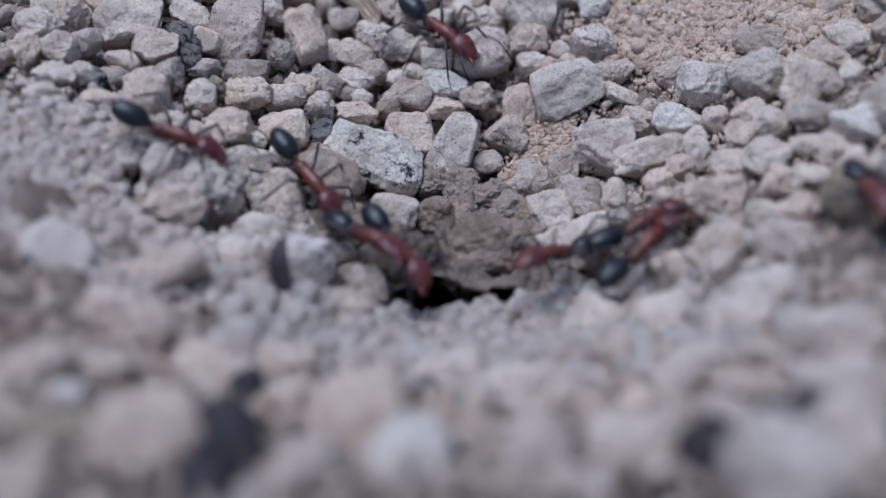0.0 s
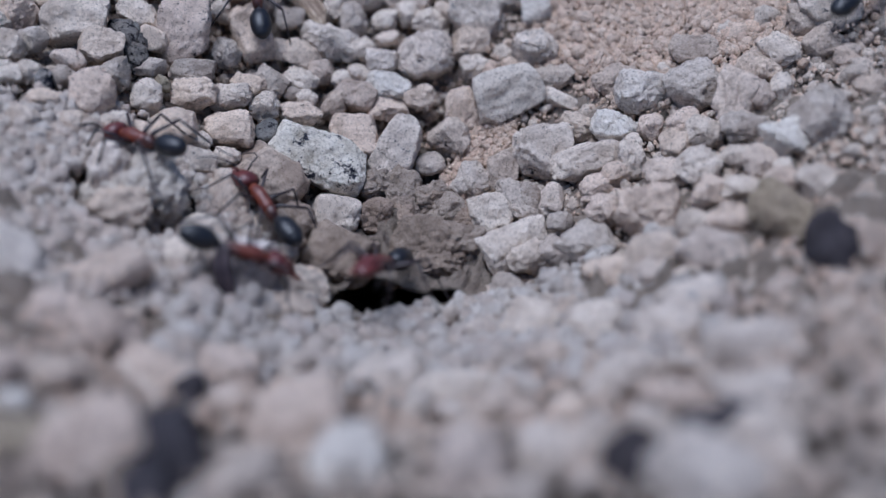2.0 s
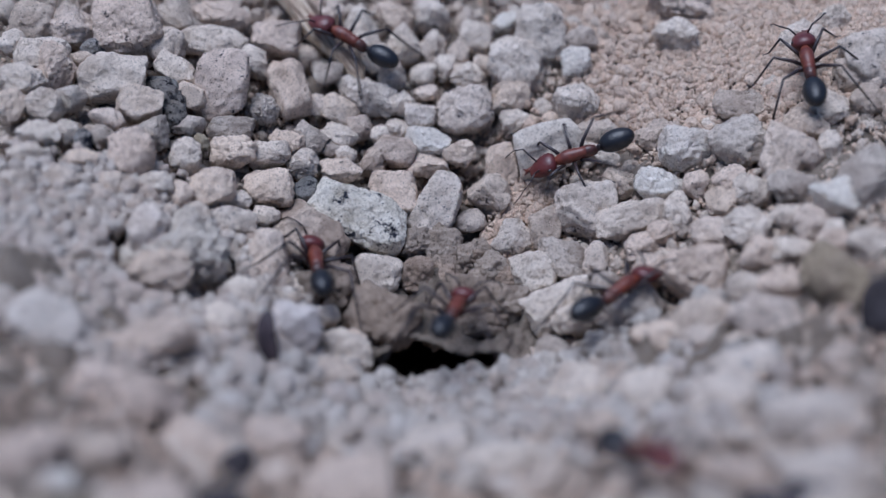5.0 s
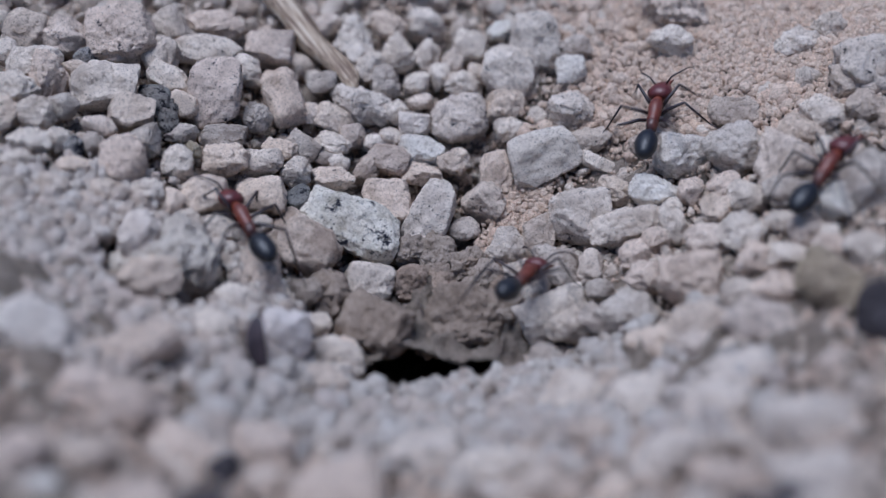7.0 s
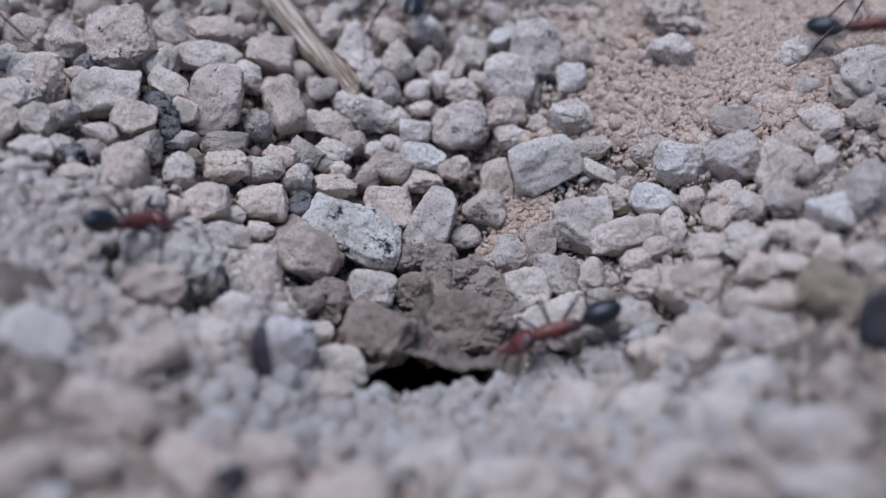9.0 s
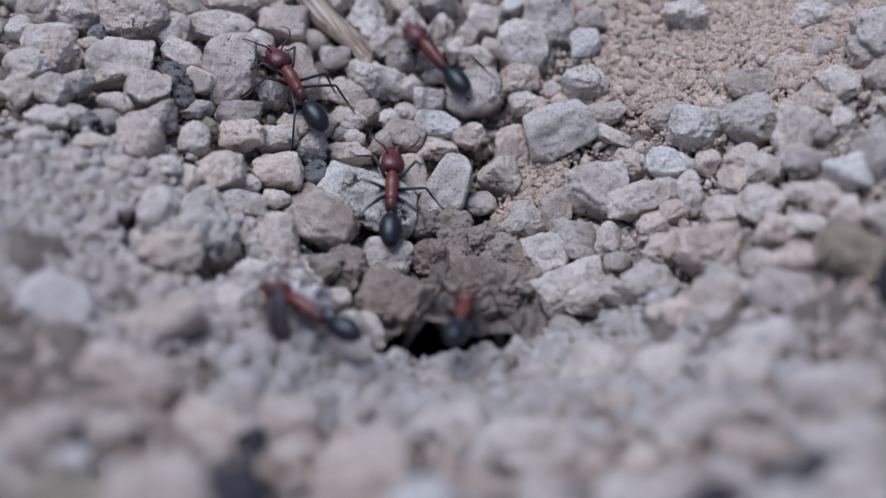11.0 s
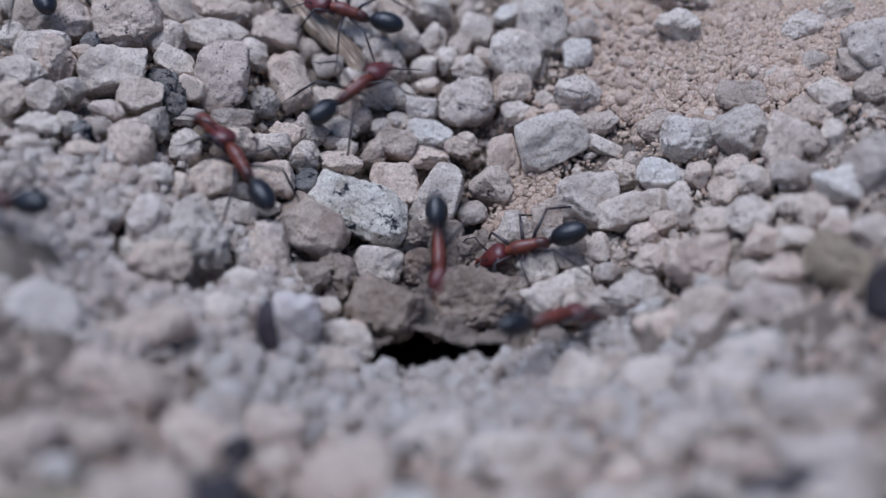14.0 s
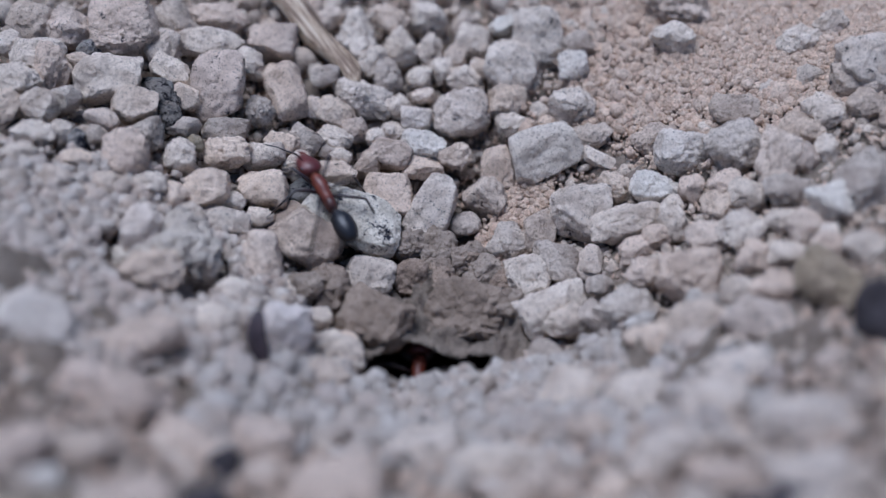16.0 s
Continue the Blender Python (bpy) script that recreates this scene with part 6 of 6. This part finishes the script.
track([
    (0.00, -0.8, 27.0, -27.0, -90, 0),
    (10.20, -0.8, 27.0, -27.0, -90, 0),
    (10.35, -1.7, 13.3, -14.8, -160, -9),
    (10.50, -2.7, 0.4, -3.2, -230, -18),
    (10.80, -8.2, -0.8, -1.7, -178, -1),
    (10.90, -9.7, 0.1, -1.2, -156, 12),
    (11.00, -12.1, 0.7, -0.0, -223, -9),
    (11.20, -12.1, 0.2, 0.1, -235, -10),
    (11.50, -12.1, 0.1, 0.1, -244, -6),
    (11.80, -13.0, 0.2, 0.5, -238, -6),
    (12.00, -14.6, 3.7, 0.8, -240, 5),
    (12.20, -14.4, 2.5, 0.9, -243, 4),
    (12.50, -15.1, 1.5, 1.3, -225, 5),
    (12.60, -16.6, 1.2, 1.9, -233, -4),
    (12.70, -19.6, 2.3, 2.7, -236, -3),
    (12.80, -22.2, 3.4, 3.4, -219, -9),
    (12.90, -25.7, 4.3, 4.5, -225, -11),
    (13.00, -29.2, 4.1, 5.9, -190, 1),
    (13.10, -32.6, 4.3, 7.4, -209, -14),
    (13.50, -35.2, 5.7, 8.5, -213, -18),
    (14.00, -35.8, 5.3, 8.8, -211, -26),
    (14.20, -36.8, 4.8, 9.2, -211, -25),
    (14.60, -62.0, 16.0, 14.8, -195, 0),
    (15.20, -85.0, 20.0, 15.5, -195, 0),
    (16.00, -85.0, 20.0, 15.5, -195, 0),
])
track([
    (0.00, -88.0, -4.0, 15.5, 0, 0),
    (11.30, -62.0, 2.0, 14.8, 5, 0),
    (11.70, -32.4, -5.5, 8.4, 63, -2),
    (11.90, -27.4, -1.8, 5.7, 53, -1),
    (12.00, -25.6, -2.1, 5.1, 49, 4),
    (12.10, -24.1, -2.6, 4.6, 48, -1),
    (12.30, -21.6, -4.4, 4.0, 29, -6),
    (12.50, -17.2, -3.0, 2.5, 21, 6),
    (12.60, -15.1, -2.6, 1.7, 35, -1),
    (12.70, -13.2, -2.2, 0.9, 34, 3),
    (12.80, -10.9, -0.5, -0.4, 33, 8),
    (12.90, -7.6, 0.9, -2.4, 37, 3),
    (13.00, -4.1, 0.2, -3.0, 44, 4),
    (13.10, -2.2, 1.5, -2.8, 46, -14),
    (13.20, -2.1, 1.4, -2.8, 57, -17),
    (13.30, -2.0, 2.6, -3.0, 76, -14),
    (13.40, -2.1, 3.3, -3.0, 86, -8),
    (13.50, -1.2, 2.6, -3.0, 77, -9),
    (13.60, 0.5, 2.8, -3.1, 57, -13),
    (13.70, 1.9, 2.9, -3.1, 45, -11),
    (13.80, 3.2, 3.1, -3.0, 38, -8),
    (13.90, 5.1, 2.7, -2.9, 31, -8),
    (14.00, 8.1, 3.4, -2.3, 39, -17),
    (14.10, 13.1, 5.0, -1.7, 42, -19),
    (14.20, 17.8, 4.4, 0.5, -19, 4),
    (14.30, 20.5, 3.1, 1.9, -20, 7),
    (14.40, 24.6, 1.3, 4.0, -33, 6),
    (14.50, 28.8, 3.4, 5.6, 34, -3),
    (14.60, 32.8, 6.1, 7.3, 50, -11),
    (14.70, 36.1, 8.2, 8.8, 46, -13),
    (15.00, 62.0, 30.0, 15.0, 45, 0),
    (15.60, 82.0, 50.0, 15.5, 45, 0),
    (16.00, 82.0, 50.0, 15.5, 45, 0),
])
track([
    (0.00, -0.8, 27.0, -27.0, -90, 0),
    (11.55, -0.8, 27.0, -27.0, -90, 0),
    (11.60, -1.9, 20.0, -21.5, -150, 17),
    (11.65, -3.0, 13.1, -15.9, -210, 33),
    (11.70, -4.1, 6.1, -10.4, -270, 50),
    (11.80, -4.9, 7.2, -5.7, -254, -5),
    (11.90, -6.3, 6.2, -0.8, -249, 9),
    (12.00, -7.6, 6.7, -0.6, -242, 12),
    (12.10, -9.2, 6.7, -0.8, -244, -5),
    (12.20, -12.1, 11.9, -1.5, -237, -14),
    (12.30, -13.9, 13.0, -0.5, -237, 5),
    (12.40, -14.4, 12.8, -0.3, -235, 3),
    (12.50, -13.8, 11.9, -0.6, -236, 6),
    (12.60, -13.9, 10.4, -0.6, -243, -4),
    (12.70, -13.5, 11.5, -0.8, -246, -6),
    (12.80, -14.1, 11.7, -0.5, -240, -5),
    (13.00, -16.5, 14.0, 0.9, -224, 6),
    (13.10, -16.7, 13.7, 0.9, -238, 6),
    (13.20, -19.1, 15.5, 2.5, -242, 7),
    (13.30, -19.7, 18.3, 3.6, -247, 4),
    (13.40, -18.9, 21.9, 4.3, -269, 7),
    (13.50, -17.7, 24.1, 4.4, -285, 15),
    (13.60, -14.7, 25.9, 3.6, -304, 11),
    (13.70, -13.9, 26.1, 3.3, -304, 9),
    (13.80, -14.1, 27.7, 4.0, -293, 6),
    (13.90, -13.3, 28.1, 3.8, -285, -7),
    (14.00, -9.7, 30.8, 3.9, -315, 11),
    (14.10, -6.3, 30.9, 3.3, -319, -6),
    (14.20, -4.2, 32.1, 3.6, -300, -31),
    (14.30, 0.6, 35.2, 4.9, -303, 1),
    (14.40, 1.1, 38.3, 6.4, -284, -15),
    (14.50, 0.5, 39.9, 7.2, -276, -13),
    (14.60, 0.4, 41.5, 7.9, -276, -2),
    (14.70, 0.7, 41.9, 8.1, -272, 4),
    (14.80, 1.1, 45.6, 9.8, -271, 6),
    (15.20, 10.0, 66.0, 14.6, -275, 0),
    (15.80, 12.0, 92.0, 15.5, -275, 0),
    (16.00, 12.0, 92.0, 15.5, -275, 0),
])
track([
    (0.00, -0.8, 27.0, -27.0, -90, 0),
    (12.70, -0.8, 27.0, -27.0, -90, 0),
    (12.75, -2.0, 20.7, -21.5, -150, 17),
    (12.80, -3.2, 14.4, -16.0, -210, 33),
    (12.85, -4.4, 8.1, -10.5, -270, 50),
    (13.00, -6.5, 3.7, -1.1, -237, -15),
    (13.20, -8.7, 6.3, -0.8, -247, -2),
    (13.30, -9.1, 7.6, -0.9, -252, -2),
    (13.40, -12.6, 13.1, -1.1, -242, -10),
    (13.50, -14.8, 14.9, 0.2, -246, 6),
    (13.60, -16.1, 14.2, 0.7, -244, 4),
    (13.70, -15.2, 13.6, 0.2, -245, 5),
    (13.80, -15.6, 14.9, 0.6, -244, -9),
    (13.90, -16.0, 17.2, 1.3, -247, 2),
    (14.00, -18.7, 18.6, 3.1, -236, -3),
    (14.10, -20.4, 19.5, 4.3, -230, -9),
    (14.20, -22.7, 20.3, 5.8, -230, -16),
    (14.30, -23.2, 21.2, 6.4, -230, -4),
    (14.40, -24.1, 26.1, 8.1, -246, -5),
    (14.50, -26.1, 29.9, 9.6, -254, 15),
    (14.60, -28.3, 34.9, 11.0, -258, 17),
    (14.80, -28.2, 57.1, 13.9, -260, 0),
    (15.40, -30.0, 85.0, 15.5, -265, 0),
    (16.00, -30.0, 85.0, 15.5, -265, 0),
], burden=True)
track([
    (0.00, -40.0, 92.0, 15.5, 270, 0),
    (9.50, -38.0, 66.0, 15.2, 250, 0),
    (10.15, -41.2, 56.6, 14.4, 180, 12),
    (10.80, -44.1, 46.0, 14.0, 111, 24),
    (13.50, -43.0, 45.0, 13.9, 111, 23),
    (14.00, -40.5, 37.1, 13.1, 118, 14),
    (14.50, -37.1, 35.5, 12.6, 122, 4),
    (14.80, -36.0, 62.0, 15.0, 110, 0),
    (15.40, -42.0, 86.0, 15.5, 100, 0),
    (16.00, -42.0, 86.0, 15.5, 100, 0),
])
track([
    (0.00, 84.0, 64.0, 15.6, 180, 0),
    (14.90, 60.0, 54.0, 15.3, 190, 0),
    (15.20, 43.1, 30.6, 12.7, 209, 22),
    (15.30, 41.6, 30.0, 12.4, 204, 21),
    (15.40, 41.4, 31.1, 12.5, 162, 9),
    (15.50, 41.2, 32.3, 12.6, 120, -4),
    (15.80, 42.0, 35.2, 13.0, 99, 15),
    (16.00, 48.0, 52.0, 15.0, 95, 0),
])
track([
    (0.00, -0.8, 27.0, -27.0, -90, 0),
    (14.90, -0.8, 27.0, -27.0, -90, 0),
    (14.95, -5.0, 16.0, -17.3, -40, 0),
    (15.00, -7.0, 5.8, -6.9, 5, 0),
    (15.10, -4.5, 3.6, -5.9, 70, 0),
    (15.20, -3.7, 3.2, -2.8, 102, 5),
    (15.30, -3.3, 3.2, -2.9, 100, 3),
    (15.50, -2.9, 4.2, -1.3, 95, 9),
    (15.60, -4.8, 4.9, -1.0, 101, 10),
    (15.70, -5.9, 8.9, -0.9, 100, 3),
    (15.80, -7.3, 16.0, -2.7, 101, 10),
    (16.00, -10.7, 20.0, -0.1, 123, 1),
])
track([
    (0.00, -0.8, 27.0, -27.0, -90, 0),
    (15.78, -0.8, 27.0, -27.0, -90, 0),
    (15.85, -1.2, 20.2, -21.6, -150, 17),
    (15.93, -1.5, 13.3, -16.2, -210, 33),
    (16.00, -1.9, 6.5, -10.7, -270, 50),
])
track([
    (0.00, 31.2, 0.4, 7.0, -86, 14),
    (0.25, 33.7, -5.3, 8.9, -82, 14),
    (0.53, 46.7, 6.0, 12.1, -41, 7),
    (0.80, 60.0, 18.0, 14.7, 0, 0),
    (1.50, 85.0, 18.0, 15.5, 0, 0),
    (16.00, 85.0, 18.0, 15.5, 0, 0),
])


def load_model():
    """The curled nest mate that one ant carries in its jaws."""
    bundle = new("carried_ant")
    bundle.empty_display_size = 0.002
    tagged(bundle, "curled reddish ant carried in another ant's jaws", "ant")
    bend = [(0.0, 0.0, 0.0), (0.5, 0.3, 0.5), (1.2, 0.4, 0.7), (1.9, 0.3, 0.3), (2.2, 0.1, -0.5), (1.8, 0.0, -1.1)]
    part("body", *tube(bend, [0.35, 0.6, 0.55, 0.5, 0.62, 0.25], 12), RED, bundle)
    v, f = loft(rounded(0.3, 1.9, 0.6, 0.55, -1.3, 12), 12)
    part("gaster", v, f, BLACK, bundle)
    for s in (1, -1):
        part("leg", *tube([(1.0, 0.3 * s, 0.4), (1.2, 1.2 * s, 0.2), (0.6, 1.3 * s, -0.6)], [0.08, 0.07, 0.04]), LEGS, bundle)
    return bundle


def gait(rows):
    """Times and swing of the legs while an ant is under way."""
    beats, phase, t = [(0.0, 0.0, 0.0)], 0.0, 0.0
    for (t0, x0, y0, z0, h0, _), (t1, x1, y1, z1, h1, _) in zip(rows, rows[1:]):
        way = math.dist((x0, y0, z0), (x1, y1, z1)) + abs(h1 - h0) * 0.05
        steps = min(40, int(max(t1 - t0, 0.001) / 0.0667))
        if way < 0.4 or z0 < -9 and z1 < -9:
            continue
        pace = min(1.0, way / max(t1 - t0, 0.03) / 18.0)
        for k in range(steps):
            u = t0 + (t1 - t0) * (k + 1) / (steps + 1)
            phase += min(1.25, 0.35 + 1.3 * pace)
            if frame(u) > frame(beats[-1][0]):
                beats.append((u, phase, 0.35 + 0.65 * pace))
    beats.append((16.0, phase, 0.3))
    return beats


def motions():
    ants = [MODEL] + [copy_thing(MODEL, Matrix()) for _ in ROUTES[1:]]
    for index, (ant, (rows, burden)) in enumerate(zip(ants, ROUTES)):
        way = [(t, stance(*row)) for t, *row in rows]
        walk(ant, way)
        legs = sorted((o for o in ant.children if o.name.startswith("leg")), key=lambda o: (o.location.y > 0, o.location.x))
        beats = gait(rows)
        for slot, leg in enumerate(legs):
            home = Vector(leg.location)
            left = slot >= 3
            beat = math.pi * ((slot % 3 + left) % 2)
            poses = []
            for t, phase, size in beats:
                a = phase * 2.2 + beat + index
                swing, lift = size * 17 * math.sin(a), size * 12 * max(0.0, math.cos(a))
                turn = pose(0, 0, 0, lift if left else -lift, 0, swing if left else -swing)
                poses.append((t, Matrix.Translation(home) @ turn))
            walk(leg, poses)
        if burden:
            bundle = load_model()
            walk(bundle, [(t, m @ pose(4.9 * MM, 0, 1.4 * MM)) for t, m in way])


motions()
